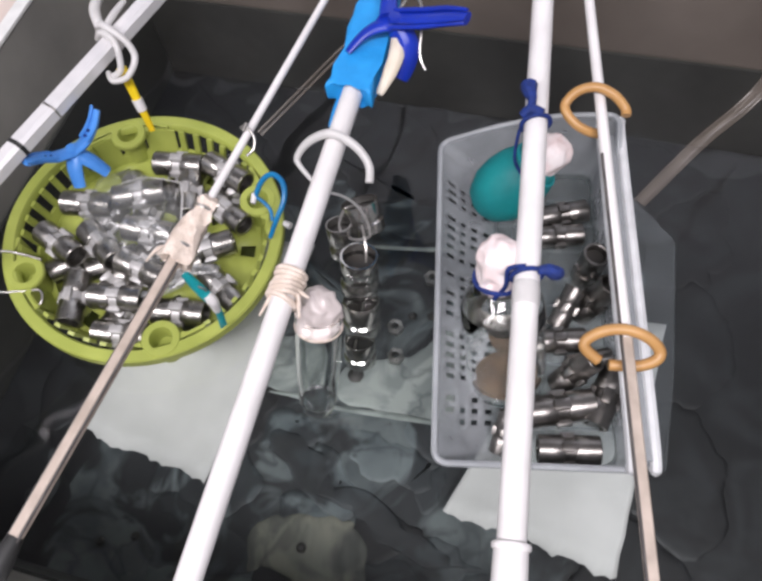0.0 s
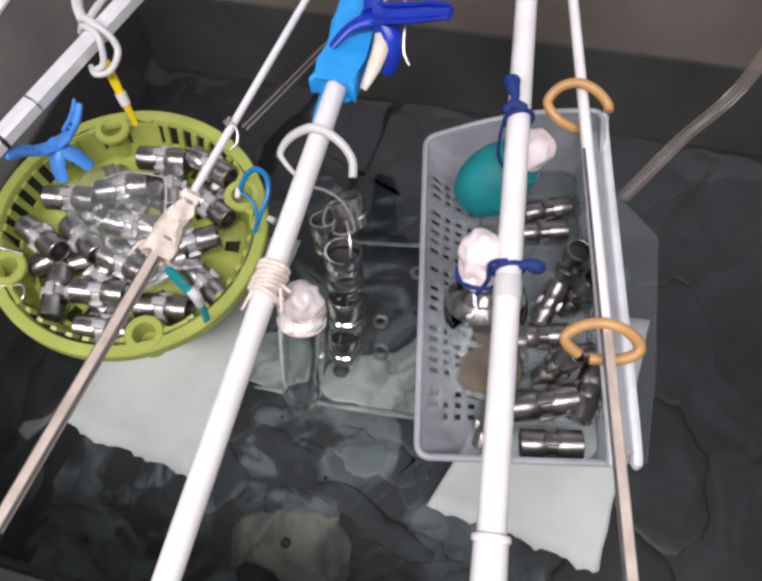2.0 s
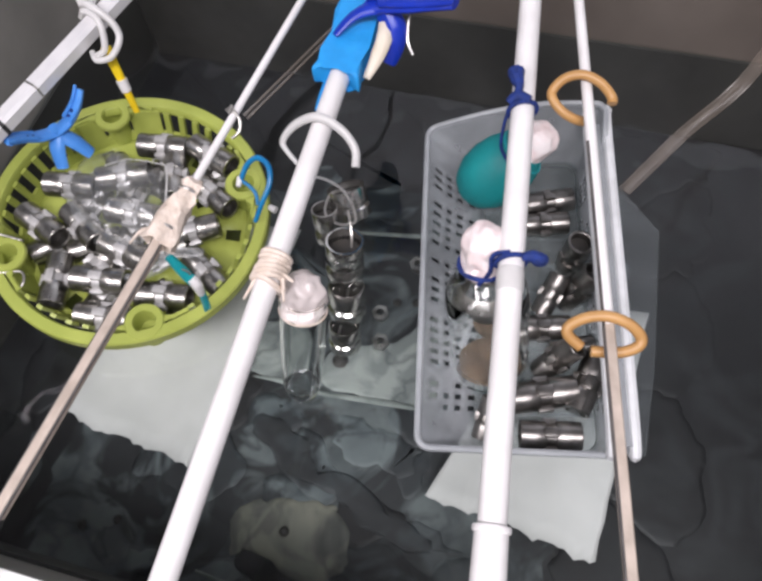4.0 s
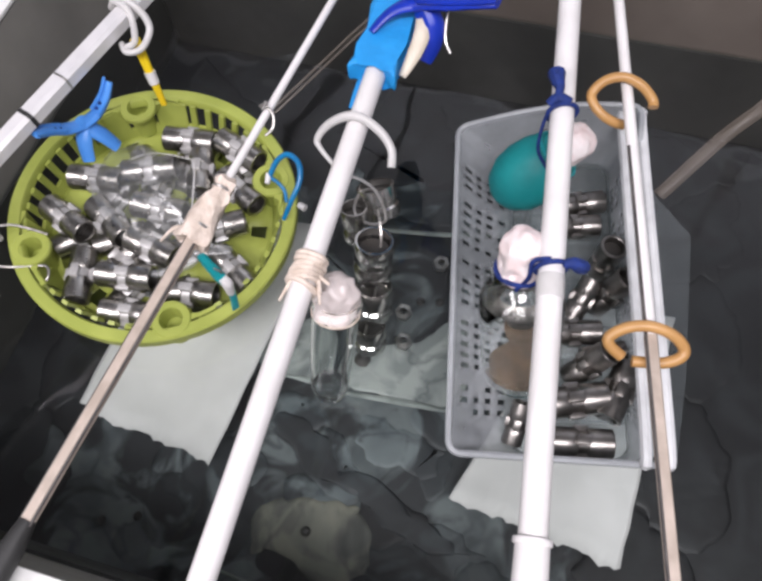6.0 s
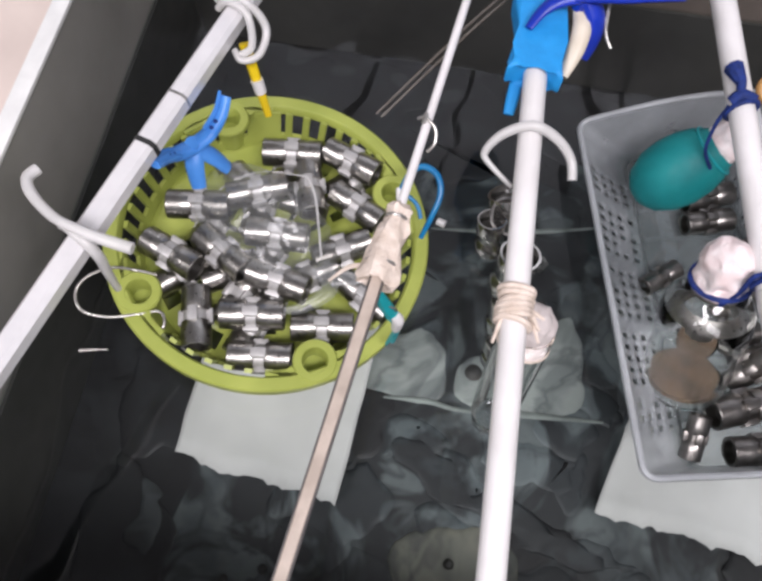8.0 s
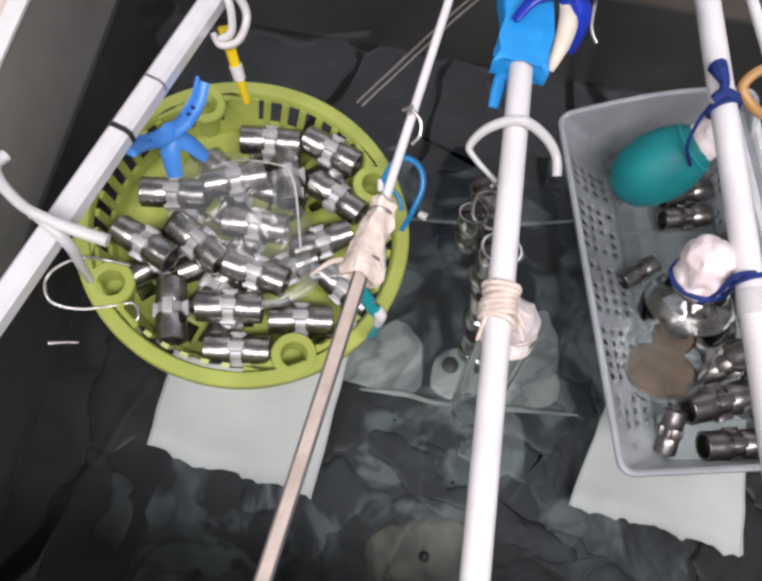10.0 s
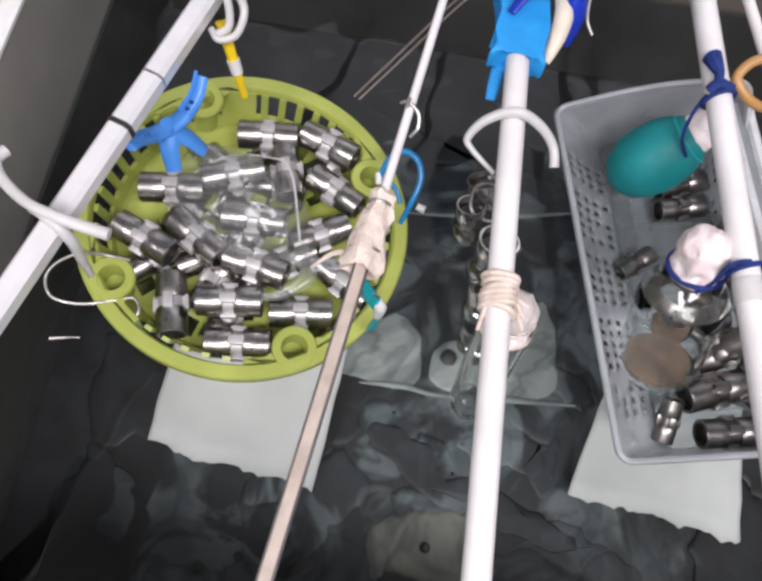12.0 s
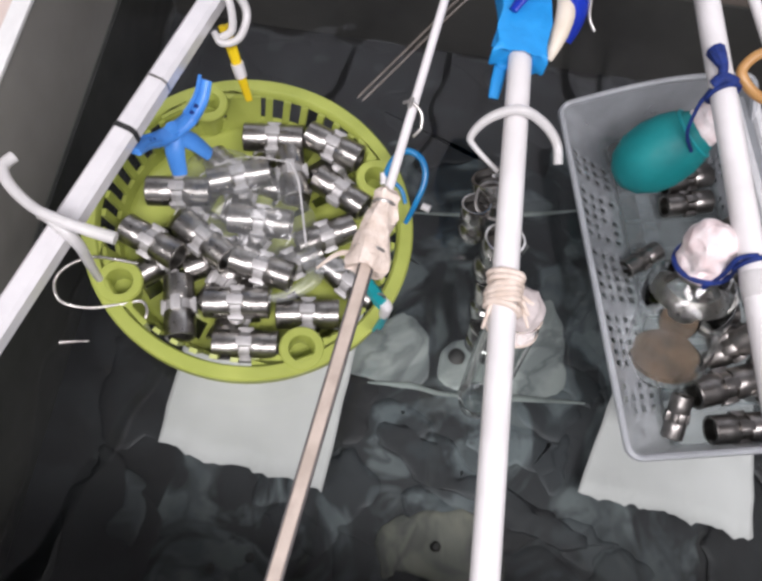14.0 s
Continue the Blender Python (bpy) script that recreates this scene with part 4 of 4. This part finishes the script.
# spring clamp on the end of the white rod
def clamp():
    t = thing("spring_clamp", "sky blue padded clamp with royal blue handles on the white rod", "clamp")
    sl = bmesh.new()
    add_prism(sl, [(-0.0235, 0.0705), (-0.0135, 0.0755), (-0.002, 0.0770), (0.007, 0.0735), (0.0150, 0.0670), (0.0125, 0.082), (0.0110, 0.098), (0.0135, 0.122), (0.0120, 0.155), (0.006, 0.190),
                   (-0.017, 0.190), (-0.0215, 0.155), (-0.0225, 0.132), (-0.0175, 0.108), (-0.0165, 0.090)], 0.2450, 0.2645)
    bmesh.ops.bevel(sl, geom=sl.edges[:], offset=0.0042, segments=3, affect="EDGES", profile=0.6)
    part("padded_jaw", sl, M["sky"], t)
    part("pad_tail", add_tube(B(), [(-0.012, 0.085, 0.246), (-0.014, 0.066, 0.240), (-0.015, 0.055, 0.236)], [0.0045, 0.0042, 0.0034], 8, flat=0.5), M["sky"], t)
    part("cream_jaw", add_tube(B(), [(0.0165, 0.080, 0.251), (0.0215, 0.096, 0.259), (0.0235, 0.110, 0.265), (0.020, 0.124, 0.269)], [0.0028, 0.0058, 0.0064, 0.004], 10, flat=0.8), M["cream"], t, "cream jaw pad")
    part("handle", add_tube(B(), [(0.006, 0.125, 0.277), (0.026, 0.124, 0.283), (0.045, 0.118, 0.291), (0.060, 0.113, 0.299), (0.076, 0.109, 0.305)], [0.007, 0.0088, 0.0080, 0.0074, 0.0058], 14, flat=0.5), M["dark_blue"], t, "royal blue handle")
    for dy in (-0.0062, 0.0062):
        part("handle_ridge", add_tube(B(), [(0.018, 0.124 + dy, 0.286), (0.045, 0.118 + dy, 0.2955), (0.060, 0.113 + dy, 0.3030), (0.075, 0.109 + dy * 0.7, 0.3085)], [0.0016, 0.0018, 0.0017, 0.0012], 7), M["dark_blue"], t)
    part("handle", add_tube(B(), [(0.024, 0.124, 0.277), (0.031, 0.118, 0.268), (0.032, 0.110, 0.258), (0.028, 0.101, 0.248)], [0.007, 0.0078, 0.0072, 0.006], 10, flat=0.7), M["dark_blue"], t, "royal blue handle")
    part("lever", add_tube(B(), [(0.018, 0.124, 0.279), (0.006, 0.120, 0.277), (-0.004, 0.113, 0.273), (-0.012, 0.101, 0.268)], [0.007, 0.006, 0.0045, 0.003], 10, flat=0.6), M["dark_blue"], t, "royal blue lever")
    part("lever", add_tube(B(), [(0.014, 0.126, 0.282), (0.010, 0.145, 0.284), (0.006, 0.165, 0.284)], [0.0075, 0.0062, 0.005], 10, flat=0.7), M["dark_blue"], t, "royal blue lever")
    part("spring", add_tube(B(), [(0.020, 0.130, 0.284), (0.026, 0.144, 0.288), (0.034, 0.142, 0.286), (0.038, 0.132, 0.280), (0.040, 0.114, 0.262), (0.046, 0.106, 0.255)], 0.0011, 8), M["wire"], t)
    part("pivot", add_lathe(B(), [(0, 0.006), (0.005, 0.005), (0.006, 0.0), (0.006, -0.012), (0, -0.012)], Matrix.Translation((0.020, 0.124, 0.282)), seg=14), M["dark_blue"], t)


clamp()

# teal peg and sea-blue hook on the green basket
t = thing("clothes_peg", "teal plastic peg with a white tip on the basket rim", "peg")
part("arm", add_tube(B(), [(-0.0801, -0.0878, 0.2331), (-0.0734, -0.0898, 0.2171), (-0.0667, -0.0917, 0.2012), (-0.0681, -0.0933, 0.1665)], [0.0030, 0.0040, 0.0034, 0.0018], 8, flat=0.7), M["peg"], t)
part("arm", add_tube(B(), [(-0.0801, -0.0878, 0.2251), (-0.0734, -0.0898, 0.2107), (-0.0667, -0.0917, 0.1948), (-0.0721, -0.0933, 0.1609)], [0.0028, 0.0036, 0.0032, 0.0018], 8, flat=0.7), M["peg"], t)
part("white_tip", add_tube(B(), [(-0.0694, -0.0909, 0.2116), (-0.0667, -0.0917, 0.2052), (-0.0673, -0.0923, 0.1913)], [0.0032, 0.0043, 0.0032], 10), M["white"], t, "white tip")
part("spring", add_tube(B(), [(-0.0784, -0.0898, 0.2211), (-0.0734, -0.0898, 0.2219), (-0.0684, -0.0898, 0.2171), (-0.0734, -0.0898, 0.2131)], 0.0009, 6), M["wire"], t)
bent("plastic_hook", "sea-blue plastic hook hung on the basket ear", "hook", [
    ("arc", [(-0.080, 0.018, 0.178), (-0.075, 0.028, 0.188), (-0.066, 0.032, 0.194), (-0.055, 0.026, 0.194), (-0.051, 0.014, 0.188), (-0.055, 0.0, 0.178), (-0.060, -0.010, 0.165)], [0.0022, 0.0023, 0.0024, 0.0024, 0.0023, 0.0021, 0.0018], "sea"),
    ("inner_arc", [(-0.080, 0.018, 0.178), (-0.073, 0.016, 0.176), (-0.066, 0.012, 0.172), (-0.062, 0.004, 0.168)], 0.0016, "sea"),
    ("white_tip", [(-0.081, 0.020, 0.179), (-0.080, 0.012, 0.177)], [0.0026, 0.0022], "white"),
    ("bead", [(-0.050, 0.002, 0.172), (-0.044, 0.0, 0.172)], [0.0026, 0.0030], "offwhite")])


# amber rings on the thin rod
def ring_hook(pts, label):
    return bent("curtain_ring", label, "ring", [("ring", pts, 0.0036, "orange")], group="amber rings")


ring_hook([(0.1790, 0.0905, 0.231), (0.1715, 0.0885, 0.2345), (0.162, 0.0900, 0.2385), (0.154, 0.0955, 0.2425), (0.152, 0.102, 0.2455), (0.159, 0.1095, 0.2515), (0.171, 0.113, 0.254), (0.184, 0.111, 0.251), (0.194, 0.106, 0.2445), (0.1955, 0.101, 0.2425)], "amber plastic open ring hooked over the thin rod")
ring_hook([(0.200, -0.0895, 0.2355), (0.191, -0.0855, 0.240), (0.1905, -0.081, 0.2435), (0.199, -0.0755, 0.2485), (0.211, -0.073, 0.2513), (0.224, -0.074, 0.249), (0.233, -0.078, 0.2435), (0.233, -0.083, 0.2400), (0.225, -0.0875, 0.2365), (0.214, -0.0895, 0.235), (0.2065, -0.0905, 0.2346)], "amber plastic ring round the thin rod, hooked on the basket")


# navy cords on the white rod
def cord(y, label, extra):
    c = on(D0, D1, y)
    d, u, v = frame_of(Vector(D1) - Vector(D0))
    t = thing("navy_cord", label, "cord", group="navy cords")
    part("loop", add_tube(B(), [c + 0.0100 * (math.cos(a) * u + math.sin(a) * v) + d * 0.002 * math.cos(a) for a in (2 * math.pi * s / 12 for s in range(12))], 0.0017, 7, closed=True), M["navy"], t)
    for nm, pts, r, material in extra(c):
        part(nm, add_tube(B(), pts, r, 9), M[material], t)
    return t


cord(0.074, "navy cord knotted round the white rod, frayed end up", lambda c: [
    ("knot", [c + Vector((-0.010, 0.0, 0.006)), c + Vector((-0.005, 0.003, 0.0105)), c + Vector((0.004, 0.001, 0.0105))], [0.0035, 0.0042, 0.003], "navy"),
    ("frayed_end", [c + Vector((-0.006, 0.003, 0.010)), c + Vector((-0.0055, 0.010, 0.012)), c + Vector((-0.0085, 0.017, 0.013)), c + Vector((-0.010, 0.023, 0.012))], [0.0028, 0.0032, 0.0052, 0.0064], "navy"),
    ("drop", [c + Vector((-0.009, 0.0, 0.002)), c + Vector((-0.011, -0.004, -0.012)), c + Vector((-0.010, -0.012, -0.03)), c + Vector((0.0, -0.016, -0.045))], 0.0013, "navy")])
cord(-0.046, "navy cord holding a capped bottle to the white rod", lambda c: [
    ("knot", [c + Vector((0.006, 0.0, 0.0085)), c + Vector((0.012, 0.002, 0.008)), c + Vector((0.017, 0.002, 0.006)), c + Vector((0.020, 0.004, 0.004))], [0.0024, 0.0042, 0.005, 0.0036], "navy"),
    ("strand", [c + Vector((-0.002, 0.001, 0.0098)), c + Vector((-0.012, -0.001, 0.005)), c + Vector((-0.012, -0.004, -0.012)), c + Vector((-0.018, -0.008, -0.026))], 0.0016, "navy")])


# ---- capped glass tube tied to the white rod ----
def axis_matrix(p, q):
    d, u, v = frame_of(Vector(q) - Vector(p))
    m = Matrix.Identity(4)
    for c, w in enumerate((u, v, d)):
        for r in range(3):
            m[r][c] = w[r]
    m.translation = p
    return m


def stopper(bm, m, r, h, wob=0.12):
    side = smooth_path([(r * 1.02, 0.0, 0), (r * 1.05, h * 0.12, 0), (r * 0.98, h * 0.3, 0), (r * 0.98, h * 0.48, 0), (r * 0.95, h * 0.65, 0), (r * 0.88, h * 0.78, 0), (r * 0.74, h * 0.90, 0), (r * 0.45, h, 0), (r * 0.1, h * 1.03, 0)], 3)
    add_lathe(bm, [(p.x, p.y) for p in side] + [(0, h * 1.03)], m, seg=44, wob=wob)
    add_lathe(bm, [(0, 0.0), (r * 1.02, 0.0)], m, seg=24, wob=wob)
    for v in bm.verts:
        v.co += 0.0022 * Vector(noise.noise_vector(v.co * 130)) + 0.0005 * Vector(noise.noise_vector(v.co * 380))
    return bm


t = thing("glass_tube", "clear glass tube with a pink rubber cap, hanging half in water", "glass tube")
m = axis_matrix((0.009, -0.127, 0.110), (0.0155, -0.080, 0.232))
part("tube", add_lathe(B(), [(0.0, 0.0), (0.007, 0.001), (0.012, 0.006), (0.0150, 0.016), (0.0165, 0.05), (0.0170, 0.085), (0.0168, 0.112), (0.0154, 0.112), (0.0154, 0.085), (0.015, 0.05), (0.0135, 0.017), (0.0, 0.003)], m, seg=28), M["glass"], t).visible_shadow = False
part("cap", stopper(B(), m @ Matrix.Translation((0, 0, 0.098)), 0.0150, 0.032, 0.3), M["cap"], t, "crumpled pale pink plastic cap")
part("cap_lip", add_tube(B(), [m @ Vector((0.0166 * math.cos(a), 0.0166 * math.sin(a), 0.099)) for a in (2 * math.pi * s / 14 for s in range(14))], 0.0009, 7, closed=True), M["wrap"], t)

# string of steel pieces hanging from the plastic hook
t = thing("hanging_fittings", "string of polished steel fittings hanging in the water", "fittings")


def cup(m, r, h):
    return add_lathe(B(), [(r * 0.86, h), (r * 0.97, h), (r, h * 0.94), (r, h * 0.55), (r * 0.9, h * 0.5), (r * 0.9, h * 0.42), (r * 1.02, h * 0.36), (r * 1.02, h * 0.08), (r * 0.9, 0), (0, 0), (0, h * 0.3), (r * 0.84, h * 0.3)], m, seg=28, closed=False)


for p, q, r, h in (((0.006, 0.032, 0.126), (-0.004, 0.048, 0.152), 0.0165, 0.028), ((0.010, -0.014, 0.104), (0.011, -0.004, 0.146), 0.0160, 0.044), ((0.015, -0.036, 0.074), (0.014, -0.024, 0.106), 0.0160, 0.034), ((0.016, -0.056, 0.047), (0.015, -0.046, 0.074), 0.0140, 0.028), ((-0.009, 0.010, 0.118), (-0.013, 0.020, 0.15), 0.0115, 0.034)):
    m = Matrix.Translation((0.004, -0.004, 0.012)) @ axis_matrix(p, q)
    c = part("cup", cup(m, r, h), M["chrome"], t)
    # black disc in the cup stands in for the shade of its hollow
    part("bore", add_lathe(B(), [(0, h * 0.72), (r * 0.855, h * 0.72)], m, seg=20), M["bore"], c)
part("wire_loop", add_tube(B(), [(0.012, 0.026, 0.164), (0.004, 0.034, 0.166), (-0.008, 0.03, 0.163), (-0.008, 0.014, 0.158), (0.006, 0.008, 0.156), (0.018, 0.014, 0.156)], 0.0012, 6, closed=True), M["wire"], t)
part("wire_loop", add_tube(B(), [(0.010, 0.02, 0.16), (0.018, 0.0, 0.15), (0.02, -0.03, 0.115), (0.016, -0.06, 0.08)], 0.0011, 6), M["wire"], t)
for x, y, z in ((0.058, 0.06, 0.02), (0.034, 0.0, 0.016), (0.042, -0.03, 0.016)):
    tt = thing("steel_nut", "small bright steel nut on the sunken slab", "nut", (x, y, z - 0.011), group="loose nuts")
    part("ring", add_lathe(B(), [(0.004, 0.0), (0.008, 0.0), (0.0085, 0.008), (0.004, 0.009)], seg=6, closed=True), M["steel"], tt)


# ---- milky rectangular basket ----
TURN = radians(11.6)
TM = Matrix.Translation((0.1542, -0.0005, 0)) @ Matrix.Rotation(TURN, 4, "Z")
TW, TL, TZ0, TZ1 = 0.0735, 0.1425, 0.113, 0.150


def tub():
    t = thing("rectangular_basket", "milky white rectangular plastic basket with holes, holding steel fittings", "basket")
    t.matrix_world = TM

    w, l, e, h, g = TW, TL, 0.050, 0.012, 0.011

    def outline(x0, x1, y0, y1, r, nx, ny, nc=5):
        """Rounded rectangle from its near left corner round by the right; even counts on each side."""
        out = []
        for cx, cy, a0, n, ax, ay, bx, by in ((x0 + r, y0 + r, 180, nx, x0 + r, y0, x1 - r, y0), (x1 - r, y0 + r, 270, ny, x1, y0 + r, x1, y1 - r),
                                              (x1 - r, y1 - r, 0, nx, x1 - r, y1, x0 + r, y1), (x0 + r, y1 - r, 90, ny, x0, y1 - r, x0, y0 + r)):
            out += [(cx + r * math.cos(radians(a0 + 90 * k / nc)), cy + r * math.sin(radians(a0 + 90 * k / nc))) for k in range(nc)]
            out += [(ax + (bx - ax) * k / n, ay + (by - ay) * k / n) for k in range(n)]
        return out

    def rise(x, y):
        """The far end stands up in a low arch, highest at the right."""
        u = (x + w) / (2 * w)
        k = min(1.0, max(0.0, (y / l - 0.55) / 0.45))
        return 0.034 * math.sin(min(u * 1.25, 1.0) * math.pi / 2) * k * k * (3 - 2 * k)

    NX, NY, NC = 18, 58, 5
    top = outline(-w, w, -l, l, 0.009, NX, NY)
    foot = outline(-w + e, w - h, -l + g, l - g, 0.012, NX, NY)
    side = 2 * NC + NX
    levels = [0.0, 0.10, 0.19, 0.27, 0.36, 0.44, 0.53, 0.62, 0.80, 0.94, 1.0]
    shell = B()
    grid = []
    for v in levels:
        bow = 0.006 * math.sin(math.pi * v)
        ring = []
        for (x0, y0), (x1, y1) in zip(foot, top):
            x, y = x0 + (x1 - x0) * v, y0 + (y1 - y0) * v
            sag = 0.0016 * noise.noise((x * 18, y * 18, 2.0))
            ring.append(shell.verts.new((x + (-bow if x < 0 else 0.0) * (1 if abs(y) < l - 0.02 else 0.3) + sag, y + sag, TZ0 + (TZ1 - TZ0 + rise(x1, y1)) * v)))
        grid.append(ring)
    for j in range(len(levels) - 1):
        for i in range(len(top)):
            k = i - (NC + NX + NC) if i < side + NY else i - (3 * NC + NX + NY + NX + NC)
            long_side = 0 <= k < NY and (NC + NX + NC <= i < side + NY or i >= 4 * NC + 2 * NX + NY)
            if long_side and j % 2 == 1 and j < 8 and k % 2 == 1 and (k // 2) % 6 != 5 and (k * 5 + j * 3) % 13 != 0 and 4 < k < NY - 3:
                continue
            n = (i + 1) % len(top)
            shell.faces.new((grid[j][i], grid[j][n], grid[j + 1][n], grid[j + 1][i])).smooth = True
    ob = part("wall", shell, M["tub"], t, "milky wall with rows of small holes")
    sm = ob.modifiers.new("thick", "SOLIDIFY")
    sm.thickness, sm.offset = 0.0018, 0
    part("rim", add_tube(B(), [(x, y, TZ1 + rise(x, y) + 0.0006) for x, y in top], 0.0026, 8, smooth=False, closed=True, flat=1.3), M["tubrim"], t, "thicker milky rim")
    bs = B()
    add_box(bs, (-w + e, -l + g, TZ0 - 0.002), (w - h, l - g, TZ0 + 0.001))
    part("bottom", bs, M["tubfloor"], t)
    for k in range(9):
        y = (l - g - 0.012) * (k - 4) / 4.6
        part("bottom_rib", add_box(B(), (-w + e + 0.002, y - 0.0012, TZ0 + 0.0012), (w - h - 0.002, y + 0.0012, TZ0 + 0.0026)), M["tubfloor"], t)
    part("foot", add_box(B(), (-0.006, -l + 0.05, 0.024), (0.006, l - 0.05, TZ0 - 0.0025)), M["tub"], t)
    # double rail along one side
    for x, z in ((w - 0.013, TZ1 + 0.011), (w + 0.003, TZ1 + 0.011)):
        part("rail", add_tube(B(), [(x, -l, TZ1 + 0.002), (x, -l * 0.8, z), (x, l * 0.8, z + 0.01), (x, l, TZ1 + 0.028)], 0.0040, 8, flat=1.2), M["rail"], t, "whiter rail")
    flange = add_prism(B(), [(w - 0.012, -l * 0.97), (w + 0.002, -l * 0.97), (w + 0.002, l * 0.93), (w - 0.012, l * 0.93)], 0.0, 0.0024)
    for v in flange.verts:
        v.co.z += TZ1 + 0.009 + 0.005 * (v.co.y / l + 1)
    part("lower_lip", add_prism(B(), [(0.064, -0.128), (0.097, -0.132), (0.112, -0.06), (0.130, 0.066), (0.10, 0.112), (0.064, 0.118)], 0.1085, 0.1096), M["lip"], t, "clear thin lip under water")
    part("flange", flange, M["tub"], t, "milky lip between two rails")
    return t


tub()


def in_tub(x, y, z):
    return TM @ Vector((x, y, z))


# steel fittings lying in the milky basket: x, y, z, turn, tilt, size
for x, y, z, turn, tilt, size in (
    (0.170, 0.089, 0.124, 23, 90, 1.15), (0.170, 0.066, 0.124, 17, 90, 1.10), (0.198, 0.038, 0.128, 22, 6, 1.25), (0.206, 0.009, 0.128, 37, 30, 1.20),
    (0.185, -0.002, 0.128, 72, 60, 1.00), (0.184, -0.031, 0.124, 15, 90, 1.15), (0.209, -0.043, 0.124, 25, 90, 0.95), (0.193, -0.086, 0.124, 22, 90, 1.40),
    (0.224, -0.070, 0.124, 76, 84, 1.30), (0.199, -0.056, 0.128, 36, 40, 1.15), (0.155, -0.115, 0.128, 86, 60, 0.90), (0.203, -0.116, 0.124, 12, 90, 1.25),
    (0.132, 0.009, 0.124, 39, 88, 0.90),
):
    fitting(x, y, z, turn, tilt, 0, size * 0.86, "darker steel pipe fitting half under water in the milky basket", "sunken fittings", DARK_SL, DARK_CO)

# capped jar in the milky basket
t = thing("glass_jar", "clear glass jar with a pink rubber cap in the basket", "jar")
m = axis_matrix((0.150, -0.071, 0.116), (0.1300, -0.034, 0.228))
part("body", add_lathe(B(), [(0.0, 0.0), (0.026, 0.001), (0.030, 0.006), (0.0305, 0.03), (0.0295, 0.055), (0.031, 0.07), (0.029, 0.088), (0.022, 0.098), (0.016, 0.104), (0.0155, 0.118), (0.014, 0.118), (0.0145, 0.103), (0.02, 0.096), (0.0275, 0.087), (0.0285, 0.05), (0.0285, 0.008), (0.0, 0.004)], m, seg=32), M["glass"], t).visible_shadow = False
part("bottom_disc", add_lathe(B(), [(0, 0.010), (0.0235, 0.010), (0.0235, 0.014), (0, 0.014)], m, seg=28), M["amber"], t, "tan disc at the bottom")
part("steel_collar", add_lathe(B(), [(0.0205, 0.070), (0.0225, 0.072), (0.0225, 0.086), (0.018, 0.092), (0.017, 0.088), (0.0205, 0.084)], m, seg=26, closed=True), M["steel"], t, "bright steel collar")
part("cap", stopper(B(), m @ Matrix.Translation((0, 0, 0.108)), 0.0165, 0.034), M["pink"], t, "pink rubber cap")
part("cap_cord", add_tube(B(), [m @ Vector((0.0178 * math.cos(a), 0.0178 * math.sin(a), 0.112)) for a in (2 * math.pi * s / 14 for s in range(14))], 0.0018, 7, closed=True), M["navy"], t, "blue cord round the neck")

# teal bulb
t = thing("rubber_bulb", "teal rubber bulb with a pink stopper, tied to the white rod", "rubber bulb")
m = axis_matrix((0.100, 0.062, 0.152), (0.150, 0.083, 0.212))
part("bulb", add_lathe(B(), [(0, 0.0), (0.010, 0.002), (0.019, 0.009), (0.0255, 0.022), (0.0272, 0.036), (0.0255, 0.050), (0.022, 0.060), (0.0175, 0.066), (0.0155, 0.070), (0.0, 0.071)], m, seg=36), M["teal"], t)
part("neck_ring", add_tube(B(), [m @ Vector((0.0195 * math.cos(a), 0.0195 * math.sin(a), 0.064)) for a in (2 * math.pi * s / 16 for s in range(16))], 0.0011, 7, closed=True), M["peg"], t, "pale ring round the neck")
part("stopper", stopper(B(), m @ Matrix.Translation((0, 0, 0.068)), 0.0145, 0.025), M["pink"], t, "pink stopper")


# ---- clear lines at the back ----
def hose(pts, label, r, gap, band=0.0):
    t = thing("clear_line", label, "line", group="clear lines")
    o = [Vector(p) for p in pts]
    for s in (-1, 1):
        part("strand", add_tube(B(), [p + Vector((gap * s, -gap * 0.5 * s, 0)) for p in o], r, 8), M["hose"], t)
    if band:
        part("band", add_tube(B(), o, band, 10, flat=0.3), M["hose"], t)


hose([(-0.108, 0.095, 0.161), (-0.054, 0.150, 0.200), (-0.005, 0.20, 0.238), (0.012, 0.286, 0.262)], "thin clear twin line from the basket rim to the tank back", 0.0012, 0.0022)
hose([(0.226, 0.088, 0.160), (0.258, 0.125, 0.196), (0.296, 0.165, 0.235), (0.345, 0.29, 0.262)], "clear brownish flat tube from the milky basket to the tank back", 0.0010, 0.0040, 0.0034)


# ---- motion ----
def motions():
    o = water.location.copy()
    rows = []
    for k in range(57):
        t = k * 0.25
        rows.append((t, pose(0.006 * math.sin(2.1 * t), 0.005 * math.sin(1.7 * t + 1.0), 0.0003 * math.sin(2.6 * t))))
    walk(water, rows)


motions()
